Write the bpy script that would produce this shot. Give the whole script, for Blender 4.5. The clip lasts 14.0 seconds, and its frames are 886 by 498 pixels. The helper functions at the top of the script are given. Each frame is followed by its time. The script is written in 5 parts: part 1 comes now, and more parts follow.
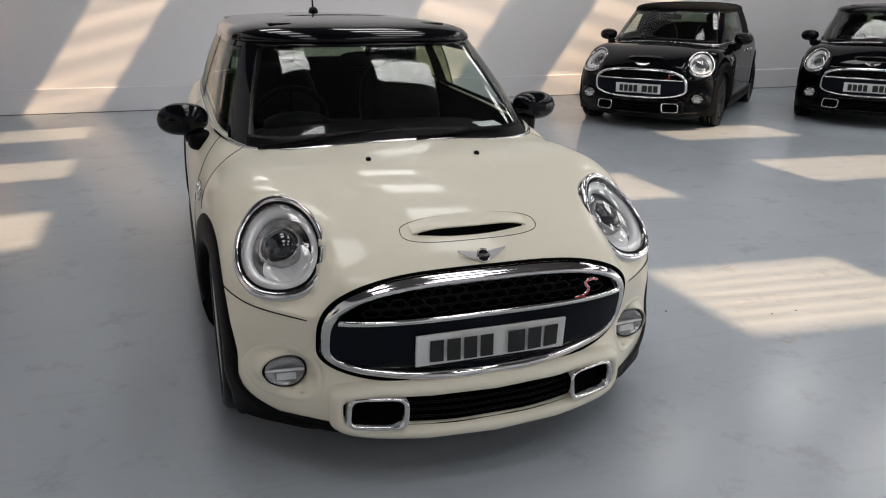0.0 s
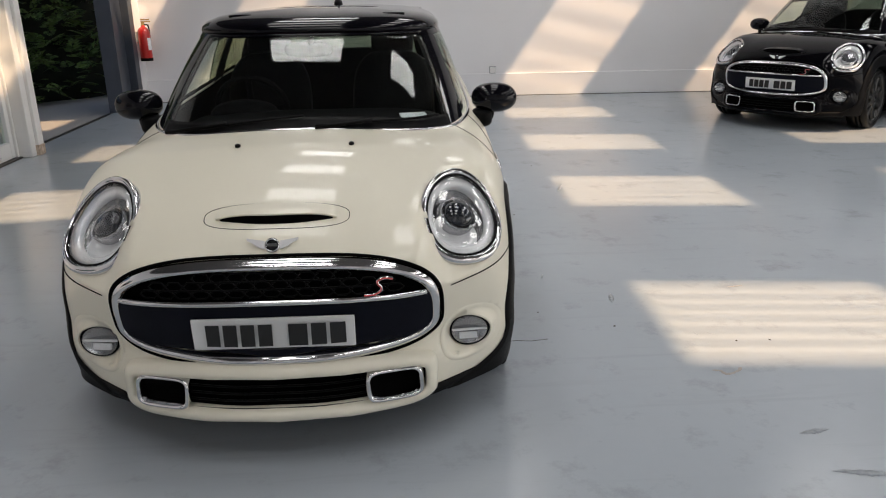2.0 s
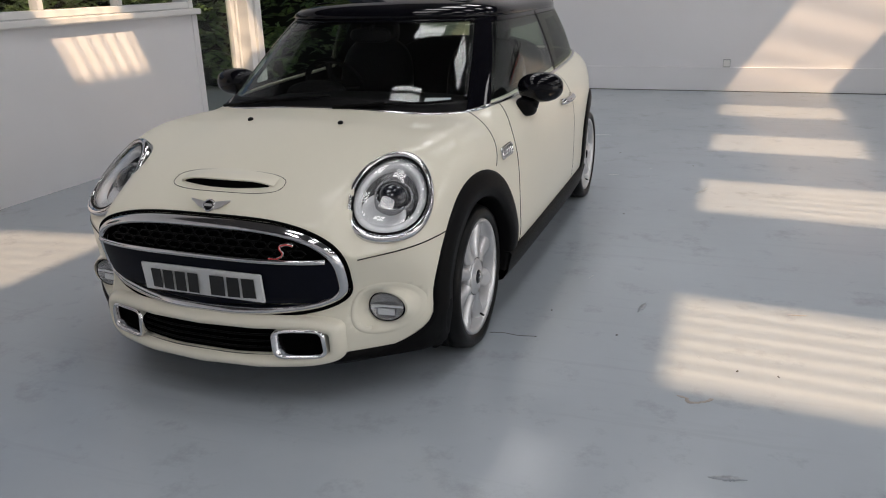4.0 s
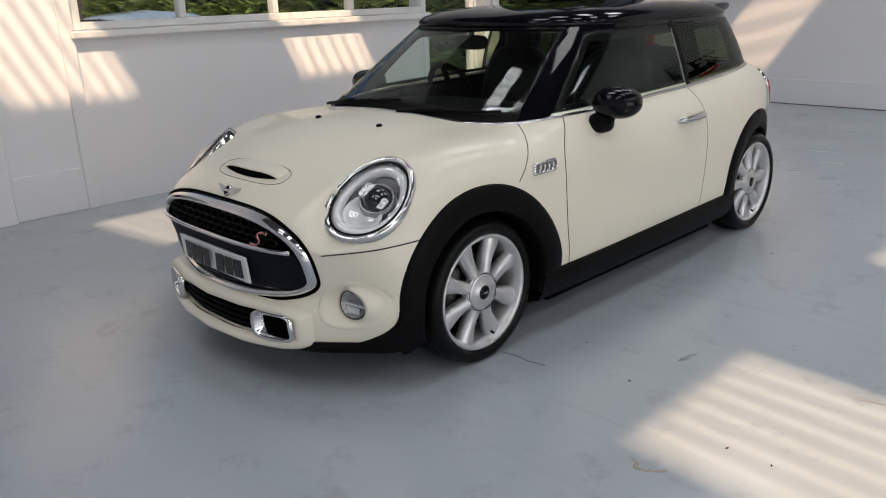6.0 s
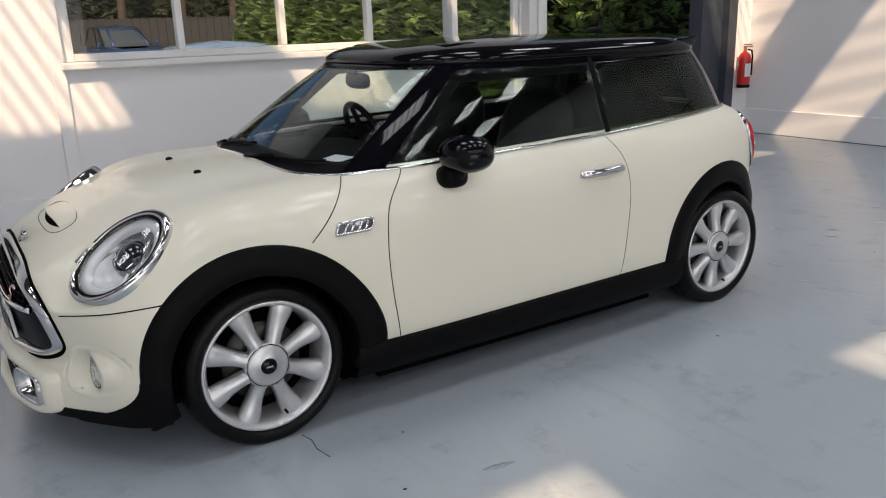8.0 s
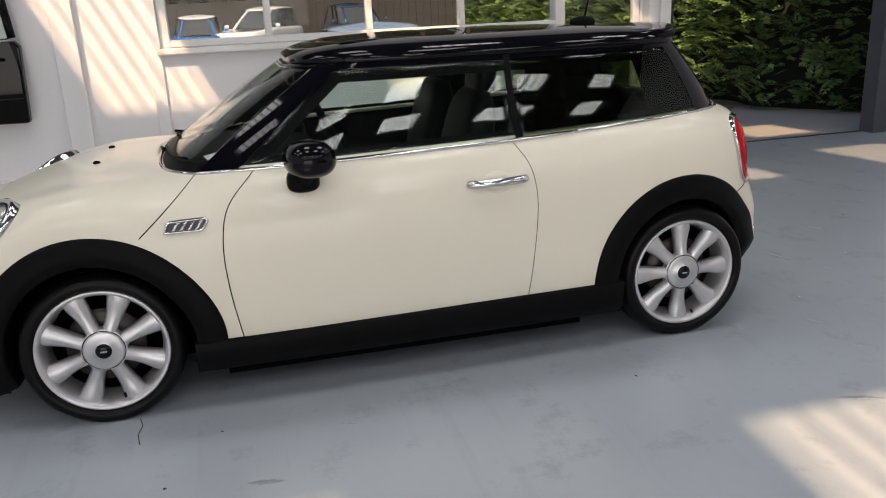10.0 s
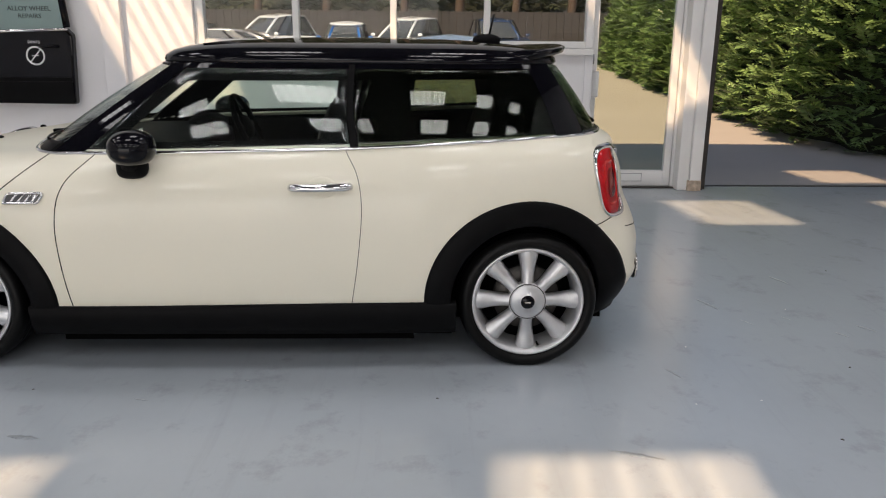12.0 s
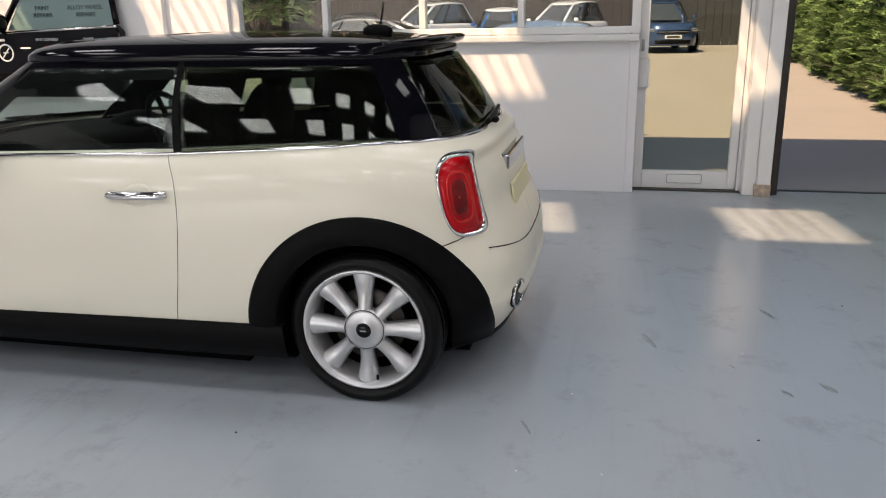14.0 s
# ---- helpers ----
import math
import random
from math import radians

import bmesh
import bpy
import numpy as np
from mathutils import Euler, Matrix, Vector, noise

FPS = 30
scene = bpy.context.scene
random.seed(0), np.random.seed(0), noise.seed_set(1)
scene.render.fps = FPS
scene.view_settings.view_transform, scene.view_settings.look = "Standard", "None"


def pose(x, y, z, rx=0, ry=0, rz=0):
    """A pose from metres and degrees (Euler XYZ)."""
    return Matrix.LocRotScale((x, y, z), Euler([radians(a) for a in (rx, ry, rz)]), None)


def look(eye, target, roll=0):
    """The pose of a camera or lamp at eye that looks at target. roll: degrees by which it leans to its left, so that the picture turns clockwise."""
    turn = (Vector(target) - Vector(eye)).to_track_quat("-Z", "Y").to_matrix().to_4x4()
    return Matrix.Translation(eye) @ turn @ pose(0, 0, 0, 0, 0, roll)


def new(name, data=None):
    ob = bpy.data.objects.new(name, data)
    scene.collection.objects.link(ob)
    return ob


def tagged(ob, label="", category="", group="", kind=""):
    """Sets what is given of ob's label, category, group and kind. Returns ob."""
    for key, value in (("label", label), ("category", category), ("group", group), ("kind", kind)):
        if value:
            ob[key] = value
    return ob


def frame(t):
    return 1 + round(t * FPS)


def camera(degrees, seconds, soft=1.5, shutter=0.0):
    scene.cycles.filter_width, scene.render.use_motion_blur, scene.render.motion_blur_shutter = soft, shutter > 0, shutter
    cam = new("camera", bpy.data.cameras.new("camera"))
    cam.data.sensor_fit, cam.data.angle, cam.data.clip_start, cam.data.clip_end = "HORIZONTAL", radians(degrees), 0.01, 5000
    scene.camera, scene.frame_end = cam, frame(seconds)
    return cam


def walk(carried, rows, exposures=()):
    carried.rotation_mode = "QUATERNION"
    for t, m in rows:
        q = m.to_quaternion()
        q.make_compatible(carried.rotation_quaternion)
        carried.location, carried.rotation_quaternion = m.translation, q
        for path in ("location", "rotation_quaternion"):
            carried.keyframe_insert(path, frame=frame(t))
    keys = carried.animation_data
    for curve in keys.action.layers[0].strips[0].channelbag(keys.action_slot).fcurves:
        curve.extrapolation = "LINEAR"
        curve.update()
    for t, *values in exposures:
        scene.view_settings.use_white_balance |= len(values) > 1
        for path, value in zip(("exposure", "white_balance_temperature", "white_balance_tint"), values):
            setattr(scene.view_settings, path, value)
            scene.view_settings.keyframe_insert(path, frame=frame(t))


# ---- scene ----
cam = camera(59.3, 14.0, 1.1)
PATH = [
    (0, (-0.908, -2.872, 1.562), (-0.288, -1.08, 0.925), 0.6),
    (0.5, (-0.579, -2.971, 1.568), (-0.087, -1.138, 0.937), -0.8),
    (1, (-0.255, -3.007, 1.557), (0.138, -1.159, 0.902), -0.8),
    (1.5, (0.09, -3.003, 1.559), (0.354, -1.138, 0.888), -0.8),
    (2, (0.46, -3.05, 1.53), (0.532, -1.159, 0.882), -0.9),
    (2.2, (0.602, -3.063, 1.545), (0.579, -1.17, 0.9), -0.9),
    (4.3, (1.961, -2.844, 1.494), (1.181, -1.128, 0.826), -1.6),
    (4.5, (2.077, -2.771, 1.506), (1.221, -1.095, 0.829), -1.5),
    (5, (2.356, -2.605, 1.487), (1.309, -1.035, 0.826), -1.6),
    (5.5, (2.662, -2.44, 1.518), (1.442, -0.995, 0.868), -1.8),
    (6, (2.841, -2.211, 1.477), (1.486, -0.879, 0.854), -1.8),
    (6.5, (2.977, -1.917, 1.493), (1.524, -0.676, 0.903), -2.0),
    (7, (3.16, -1.556, 1.485), (1.598, -0.436, 0.931), -2.4),
    (7.5, (3.272, -1.202, 1.464), (1.653, -0.168, 0.909), -2.3),
    (8, (3.368, -0.844, 1.464), (1.743, 0.187, 0.915), -2.0),
    (8.2, (3.406, -0.705, 1.473), (1.775, 0.304, 0.906), -1.9),
    (10.3, (3.882, 0.848, 1.502), (1.994, 1.187, 0.934), -2.6),
    (10.5, (3.904, 0.969, 1.474), (2.003, 1.248, 0.918), -2.3),
    (11, (3.924, 1.322, 1.487), (2.013, 1.537, 0.937), -1.2),
    (11.5, (4.022, 1.7, 1.454), (2.103, 1.867, 0.913), 0.0),
    (12, (4.052, 2.034, 1.456), (2.128, 2.089, 0.913), 0.5),
    (12.5, (3.941, 2.383, 1.469), (2.02, 2.324, 0.917), 1.1),
    (13, (3.842, 2.748, 1.447), (1.929, 2.564, 0.892), 0.1),
    (13.5, (3.706, 3.096, 1.458), (1.814, 2.767, 0.899), -0.8),
    (14, (3.49, 3.426, 1.466), (1.621, 3.006, 0.892), -1.1),
]
walk(cam, [(t, look(eye, target, roll)) for t, eye, target, roll in PATH], [(0, 0.43, 6650, 11), (2, 0.45, 6700, 11), (4.5, 0.25, 6500, 12), (6, 0.32, 6450, 11), (8, 0.38, 6350, 11), (10.5, 0.44, 6650, 13), (14, 0.51, 6580, 12)])

# ---- light ----
SUN_A, SUN_B = 0.70, 0.40          # the sunlight goes -x and +y by these for each metre down
sky = bpy.data.worlds.new("sky")
scene.world = sky
sky.use_nodes = True
_n = sky.node_tree.nodes
_sky = _n.new("ShaderNodeTexSky")
_sky.sky_type = "NISHITA"
_sky.sun_disc = False
_sky.sun_elevation = math.atan2(1.0, math.hypot(SUN_A, SUN_B))
_sky.sun_rotation = math.atan2(SUN_A, -SUN_B)
_sky.dust_density = 2.0
sky.node_tree.links.new(_sky.outputs[0], _n["Background"].inputs[0])
_n["Background"].inputs[1].default_value = 0.07
_sun = new("sun", bpy.data.lights.new("sun", "SUN"))
_sun.data.energy = 5.0
_sun.data.angle = radians(0.85)
_sun.data.color = (1.0, 0.70, 0.43)
_sun.matrix_world = look((20 * SUN_A, -20 * SUN_B, 20), (0, 0, 0))
SIDE_FILL_W = 106.0                 # added fill light for the sides of the cars, watts
LAMP_W = 21.5                      # sky light that each rooflight lets in, watts

# ---- materials ----


def mat(name, col, rough=0.5, metal=0.0, var=0.0, scale=8.0, bump=0.0, bscale=60.0, coat=0.0, spec=0.5, rvar=0.0, emit=0.0, stretch=(1, 1, 1), island=0.0):
    m = bpy.data.materials.new(name)
    m.use_nodes = True
    nt = m.node_tree
    b = nt.nodes["Principled BSDF"]
    b.inputs["Base Color"].default_value = (*col, 1)
    b.inputs["Roughness"].default_value = rough
    b.inputs["Metallic"].default_value = metal
    b.inputs["Coat Weight"].default_value = coat
    b.inputs["Coat Roughness"].default_value = 0.03
    b.inputs["Specular IOR Level"].default_value = spec
    if emit:
        b.inputs["Emission Color"].default_value = (*col, 1)
        b.inputs["Emission Strength"].default_value = emit
    if var or bump or rvar:
        tc = nt.nodes.new("ShaderNodeTexCoord")
        mp = nt.nodes.new("ShaderNodeMapping")
        mp.inputs["Scale"].default_value = stretch
        nt.links.new(tc.outputs["Object"], mp.inputs[0])
        nz = nt.nodes.new("ShaderNodeTexNoise")
        nz.inputs["Scale"].default_value = scale
        nz.inputs["Detail"].default_value = 5
        nt.links.new(mp.outputs[0], nz.inputs["Vector"])
        fine = nt.nodes.new("ShaderNodeTexNoise")
        fine.inputs["Scale"].default_value = bscale
        fine.inputs["Detail"].default_value = 3
        nt.links.new(mp.outputs[0], fine.inputs["Vector"])
        if var:
            mx = nt.nodes.new("ShaderNodeMix")
            mx.data_type = "RGBA"
            mx.inputs["A"].default_value = (*[c * (1 - var) for c in col], 1)
            mx.inputs["B"].default_value = (*[min(1, c * (1 + var)) for c in col], 1)
            ad = nt.nodes.new("ShaderNodeMath")
            ad.operation = "MULTIPLY_ADD"
            ad.inputs[1].default_value = 0.3
            nt.links.new(fine.outputs["Fac"], ad.inputs[0])
            m2 = nt.nodes.new("ShaderNodeMath")
            m2.operation = "MULTIPLY_ADD"
            m2.inputs[1].default_value = 1.6
            m2.inputs[2].default_value = -0.45
            nt.links.new(nz.outputs["Fac"], m2.inputs[0])
            nt.links.new(m2.outputs[0], ad.inputs[2])
            nt.links.new(ad.outputs[0], mx.inputs["Factor"])
            src = mx.outputs["Result"]
            if island:
                gi = nt.nodes.new("ShaderNodeNewGeometry")
                hs = nt.nodes.new("ShaderNodeHueSaturation")
                mr = nt.nodes.new("ShaderNodeMapRange")
                mr.inputs["To Min"].default_value = 1 - island
                mr.inputs["To Max"].default_value = 1 + island
                nt.links.new(gi.outputs["Random Per Island"], mr.inputs["Value"])
                nt.links.new(mr.outputs[0], hs.inputs["Value"])
                nt.links.new(src, hs.inputs["Color"])
                src = hs.outputs[0]
            nt.links.new(src, b.inputs["Base Color"])
        if rvar:
            mr = nt.nodes.new("ShaderNodeMapRange")
            mr.inputs["To Min"].default_value = max(0.02, rough - rvar)
            mr.inputs["To Max"].default_value = rough + rvar
            nt.links.new(nz.outputs["Fac"], mr.inputs["Value"])
            nt.links.new(mr.outputs[0], b.inputs["Roughness"])
        if bump:
            bp = nt.nodes.new("ShaderNodeBump")
            bp.inputs["Strength"].default_value = bump
            bp.inputs["Distance"].default_value = 0.002
            nt.links.new(fine.outputs["Fac"], bp.inputs["Height"])
            nt.links.new(bp.outputs[0], b.inputs["Normal"])
    return m


def glass_mat(name, tint, rough=0.0, gloss=0.12, graze=0.65):
    """A thin pane: clear or tinted, with a mirror-like gloss that grows towards grazing."""
    m = bpy.data.materials.new(name)
    m.use_nodes = True
    nt = m.node_tree
    nt.nodes.clear()
    out = nt.nodes.new("ShaderNodeOutputMaterial")
    mix = nt.nodes.new("ShaderNodeMixShader")
    tr = nt.nodes.new("ShaderNodeBsdfTransparent")
    gl = nt.nodes.new("ShaderNodeBsdfGlossy")
    lw = nt.nodes.new("ShaderNodeLayerWeight")
    lw.inputs["Blend"].default_value = 0.5
    pw = nt.nodes.new("ShaderNodeMath")
    pw.operation = "POWER"
    pw.inputs[1].default_value = 5.0
    ad = nt.nodes.new("ShaderNodeMath")
    ad.operation = "MULTIPLY_ADD"
    ad.use_clamp = True
    ad.inputs[1].default_value = graze
    ad.inputs[2].default_value = 0.035 + gloss * 0.2
    tr.inputs[0].default_value = (*tint, 1)
    gl.inputs["Color"].default_value = (1, 1, 1, 1)
    gl.inputs["Roughness"].default_value = rough
    nt.links.new(lw.outputs["Facing"], pw.inputs[0])
    nt.links.new(pw.outputs[0], ad.inputs[0])
    nt.links.new(ad.outputs[0], mix.inputs[0])
    nt.links.new(tr.outputs[0], mix.inputs[1])
    nt.links.new(gl.outputs[0], mix.inputs[2])
    nt.links.new(mix.outputs[0], out.inputs[0])
    return m


CREAM = mat("cream paint", (0.81, 0.775, 0.650), 0.34, coat=0.42, spec=0.15, var=0.015, scale=2.0)
CREAM.node_tree.nodes["Principled BSDF"].inputs["Coat Roughness"].default_value = 0.018
BLACKP = mat("black paint", (0.002, 0.002, 0.003), 0.05, spec=0.09)
GLOSSB = mat("gloss black", (0.003, 0.003, 0.005), 0.05, spec=0.22)
CLAD = mat("black plastic", (0.0045, 0.0045, 0.005), 0.45, spec=0.07, bump=0.15, bscale=400, var=0.2, scale=20)
NAVYP = mat("navy plastic", (0.004, 0.005, 0.011), 0.5, spec=0.12, var=0.2, scale=20, bump=0.1, bscale=300)
# Near-black for shut lines and for the shade in slots, wells and barrels.
GAPSHADE = mat("gap and shade black", (0.002, 0.002, 0.002), 0.9, spec=0.03)
TRIM = mat("interior plastic", (0.003, 0.003, 0.0035), 0.65, spec=0.08, var=0.2, scale=30, bump=0.2, bscale=300)
SEAT = mat("seat leather", (0.004, 0.004, 0.0045), 0.5, spec=0.15, var=0.2, scale=30, bump=0.2, bscale=200)
RUBBER = mat("tyre rubber", (0.0032, 0.0032, 0.0033), 0.36, spec=0.16, var=0.25, scale=25, bump=0.2, bscale=150)
CHROME = mat("chrome", (0.66, 0.66, 0.67), 0.09, 1.0)
ALLOY = mat("silver alloy", (0.64, 0.64, 0.65), 0.36, 0.75, var=0.06, scale=40, bump=0.05, bscale=300)
ALLOYB = mat("black alloy", (0.02, 0.02, 0.02), 0.3, 0.3)
STEEL = mat("brake steel", (0.07, 0.065, 0.06), 0.45, 0.8, var=0.3, scale=20)
PLATEW = mat("plate white", (0.75, 0.76, 0.76), 0.35, var=0.03, scale=10)
PLATEY = mat("plate yellow", (0.80, 0.74, 0.46), 0.4)
CARGLASS = mat("car park glass", (0.05, 0.06, 0.062), 0.03, spec=1.0, coat=1.0)
INK = mat("plate ink", (0.012, 0.012, 0.012), 0.4)
REDL = mat("red lens", (0.44, 0.004, 0.008), 0.10, coat=0.15, spec=0.2, var=0.55, scale=9)
REDT = mat("red trim", (0.6, 0.03, 0.03), 0.3)
LENSD = mat("lamp bowl", (0.42, 0.42, 0.43), 0.26, 0.8, var=0.2, scale=25)
LENSW = mat("lamp ring", (0.84, 0.85, 0.86), 0.25, 0.2)
LENSG = glass_mat("lamp glass", (0.93, 0.94, 0.95), gloss=0.2)
GLASS = glass_mat("window glass", (0.88, 0.93, 0.90), gloss=-0.05, graze=0.42)
SCREENG = glass_mat("windscreen glass", (0.90, 0.93, 0.915), gloss=-0.05)
SMOKE = mat("smoked lens", (0.13, 0.13, 0.135), 0.08, 0.2, coat=1.0)
PROJ = mat("projector lens", (0.012, 0.014, 0.020), 0.05, coat=1.0)
PRIV = glass_mat("privacy glass", (0.50, 0.55, 0.47), gloss=-0.03, graze=0.42)
PANE = glass_mat("clear pane", (0.965, 0.98, 0.965), gloss=-0.11)
DOORPANE = glass_mat("door pane", (0.88, 0.925, 0.875), gloss=-0.08)
MIRROR = mat("mirror", (0.9, 0.9, 0.9), 0.01, 1.0)
SOFT = mat("soft top cloth", (0.002, 0.002, 0.0024), 0.8, spec=0.1, var=0.2, scale=60, bump=0.4, bscale=500)
WALL = mat("white wall paint", (0.80, 0.80, 0.82), 0.55, var=0.025, scale=1.3, bump=0.12, bscale=90)
PVC = mat("white pvc", (0.78, 0.78, 0.77), 0.3, var=0.03, scale=5)
STEELB = mat("blue-grey painted steel", (0.045, 0.055, 0.075), 0.45, var=0.15, scale=6, bump=0.1, bscale=80)
RUSTY = mat("chipped paint", (0.45, 0.36, 0.28), 0.7, var=0.5, scale=30, bump=0.5, bscale=90)
ROOFM = mat("roof lining", (0.075, 0.075, 0.078), 0.7, var=0.05, scale=2)
RIB = mat("rooflight rib", (0.62, 0.63, 0.64), 0.5)
REDX = mat("extinguisher red", (0.55, 0.015, 0.012), 0.3, coat=0.5)
BRASS = mat("brass", (0.5, 0.33, 0.12), 0.35, 0.9)
GREY = mat("grey plastic", (0.35, 0.36, 0.37), 0.5)
PAPER = mat("paper", (0.75, 0.78, 0.82), 0.6)
TARMAC = mat("tarmac", (0.365, 0.350, 0.330), 0.9, var=0.10, scale=0.4, bump=0.25, bscale=60)
LEAF = mat("hedge leaf", (0.135, 0.215, 0.075), 0.32, var=0.45, scale=1.2, island=0.55)
LEAFD = mat("dark foliage", (0.030, 0.042, 0.018), 0.6, var=0.4, scale=0.8, island=0.4)
BARK = mat("bark", (0.06, 0.045, 0.035), 0.9, var=0.3, scale=6, bump=0.6, bscale=25, stretch=(1, 1, 0.2))
FENCE = mat("fence board", (0.034, 0.036, 0.040), 0.8, var=0.25, scale=2, bump=0.4, bscale=30, stretch=(1, 1, 4))
SCREEN = mat("tinted sign glass", (0.20, 0.30, 0.29), 0.12, coat=1.0, var=0.1, scale=1.5)
WHITEI = mat("white ink", (0.8, 0.8, 0.8), 0.5)
REDI = mat("red ink", (0.6, 0.03, 0.03), 0.5)
GREENI = mat("dark ink", (0.02, 0.04, 0.04), 0.5)


def floor_mat():
    """Grey floor paint: broad patchiness, scuffs, tyre smears and an uneven sheen."""
    m = mat("grey floor paint", (0.390, 0.432, 0.474), 0.215, var=0.07, scale=0.7, bump=0.04, bscale=14, rvar=0.05, spec=0.58)
    nt = m.node_tree
    b = nt.nodes["Principled BSDF"]
    base = b.inputs["Base Color"].links[0].from_socket
    tc = nt.nodes.new("ShaderNodeTexCoord")
    nz = nt.nodes.new("ShaderNodeTexNoise")
    nz.inputs["Scale"].default_value = 3.4
    nz.inputs["Detail"].default_value = 9
    nz.inputs["Roughness"].default_value = 0.72
    nt.links.new(tc.outputs["Object"], nz.inputs["Vector"])
    rp = nt.nodes.new("ShaderNodeValToRGB")
    rp.color_ramp.elements[0].position = 0.55
    rp.color_ramp.elements[1].position = 0.78
    rp.color_ramp.elements[0].color = (0, 0, 0, 1)
    rp.color_ramp.elements[1].color = (0.50, 0.50, 0.50, 1)
    nt.links.new(nz.outputs["Fac"], rp.inputs[0])
    mx = nt.nodes.new("ShaderNodeMix")
    mx.data_type = "RGBA"
    mx.inputs["B"].default_value = (0.16, 0.165, 0.17, 1)
    nt.links.new(rp.outputs[0], mx.inputs["Factor"])
    nt.links.new(base, mx.inputs["A"])
    # long faint tyre and mop streaks
    mp = nt.nodes.new("ShaderNodeMapping")
    mp.inputs["Rotation"].default_value = (0, 0, 0.5)
    mp.inputs["Scale"].default_value = (0.6, 7.0, 1)
    nt.links.new(tc.outputs["Object"], mp.inputs[0])
    st = nt.nodes.new("ShaderNodeTexNoise")
    st.inputs["Scale"].default_value = 1.6
    st.inputs["Detail"].default_value = 7
    st.inputs["Roughness"].default_value = 0.65
    st.inputs["Distortion"].default_value = 0.6
    nt.links.new(mp.outputs[0], st.inputs["Vector"])
    sr = nt.nodes.new("ShaderNodeMapRange")
    sr.inputs["From Min"].default_value = 0.56
    sr.inputs["From Max"].default_value = 0.74
    sr.inputs["To Max"].default_value = 0.13
    nt.links.new(st.outputs["Fac"], sr.inputs["Value"])
    m2 = nt.nodes.new("ShaderNodeMix")
    m2.data_type = "RGBA"
    m2.inputs["B"].default_value = (0.19, 0.195, 0.20, 1)
    nt.links.new(sr.outputs[0], m2.inputs["Factor"])
    nt.links.new(mx.outputs["Result"], m2.inputs["A"])
    nt.links.new(m2.outputs["Result"], b.inputs["Base Color"])
    return m


FLOORM = floor_mat()

# ---- building helpers ----


def part(name, geo, material, parent=None, label="", smooth=True, thick=0.0, bevel=0.0):
    """Link geometry (vertices, faces) as one mesh object, under a thing if one is given."""
    vs, fs = geo
    me = bpy.data.meshes.new(name)
    me.from_pydata([tuple(v) for v in vs], [], fs)
    me.materials.append(material)
    if smooth:
        me.polygons.foreach_set("use_smooth", [True] * len(me.polygons))
    me.update()
    if not thick and len(fs) < 20000:
        bm = bmesh.new()
        bm.from_mesh(me)
        bmesh.ops.recalc_face_normals(bm, faces=bm.faces)
        bm.to_mesh(me)
        bm.free()
    ob = new(name, me)
    if parent is not None:
        ob.parent = parent
    if label:
        tagged(ob, label)
    if thick:
        md = ob.modifiers.new("thick", "SOLIDIFY")
        md.thickness, md.offset = thick, -1
    if bevel:
        md = ob.modifiers.new("edge", "BEVEL")
        md.width, md.segments, md.limit_method = bevel, 2, "ANGLE"
    return ob


def thing(name, label, category, m=None, group="", kind=""):
    e = new(name)
    if m is not None:
        e.matrix_world = m
    return tagged(e, label, category, group, kind)


def join(*geos):
    vs, fs = [], []
    for v, f in geos:
        k = len(vs)
        vs += list(v)
        fs += [tuple(i + k for i in q) for q in f]
    return vs, fs


def box(x0, x1, y0, y1, z0, z1):
    vs = [(x, y, z) for z in (z0, z1) for y in (y0, y1) for x in (x0, x1)]
    return vs, [(0, 2, 3, 1), (4, 5, 7, 6), (0, 1, 5, 4), (2, 6, 7, 3), (0, 4, 6, 2), (1, 3, 7, 5)]


def grid(fn, us, vs_, closed=False):
    pts = [fn(u, v) for v in vs_ for u in us]
    n, fs = len(us), []
    for j in range(len(vs_) - 1):
        for i in range(n if closed else n - 1):
            k = (i + 1) % n
            fs.append((j * n + i, j * n + k, (j + 1) * n + k, (j + 1) * n + i))
    return pts, fs


def lin(a, b, n):
    return [a + (b - a) * i / (n - 1) for i in range(n)]


def tube(pts, r, closed=False, sides=8, flat=1.0, up=None):
    """A tube of radius r along points; flat squeezes it along up."""
    pts = [Vector(p) for p in pts]
    n, vs, fs = len(pts), [], []
    ref = Vector(up) if up else None
    side = None
    for i, p in enumerate(pts):
        a = pts[(i - 1) % n] if closed or i else p
        b = pts[(i + 1) % n] if closed or i < n - 1 else p
        t = (b - a).normalized()
        if ref is not None:
            side = t.cross(ref).normalized()
        elif side is None:
            side = t.orthogonal().normalized()
        else:
            side = (side - t * side.dot(t)).normalized()
        o = side.cross(t)
        rr = r[i] if isinstance(r, (list, tuple)) else r
        for k in range(sides):
            c, s = math.cos(2 * math.pi * k / sides), math.sin(2 * math.pi * k / sides)
            vs.append(p + side * c * rr + o * s * rr * flat)
    for i in range(n if closed else n - 1):
        j = (i + 1) % n
        for k in range(sides):
            q = (k + 1) % sides
            fs.append((i * sides + k, i * sides + q, j * sides + q, j * sides + k))
    if not closed:
        fs.append(tuple(range(sides))[::-1])
        fs.append(tuple((n - 1) * sides + k for k in range(sides)))
    return vs, fs


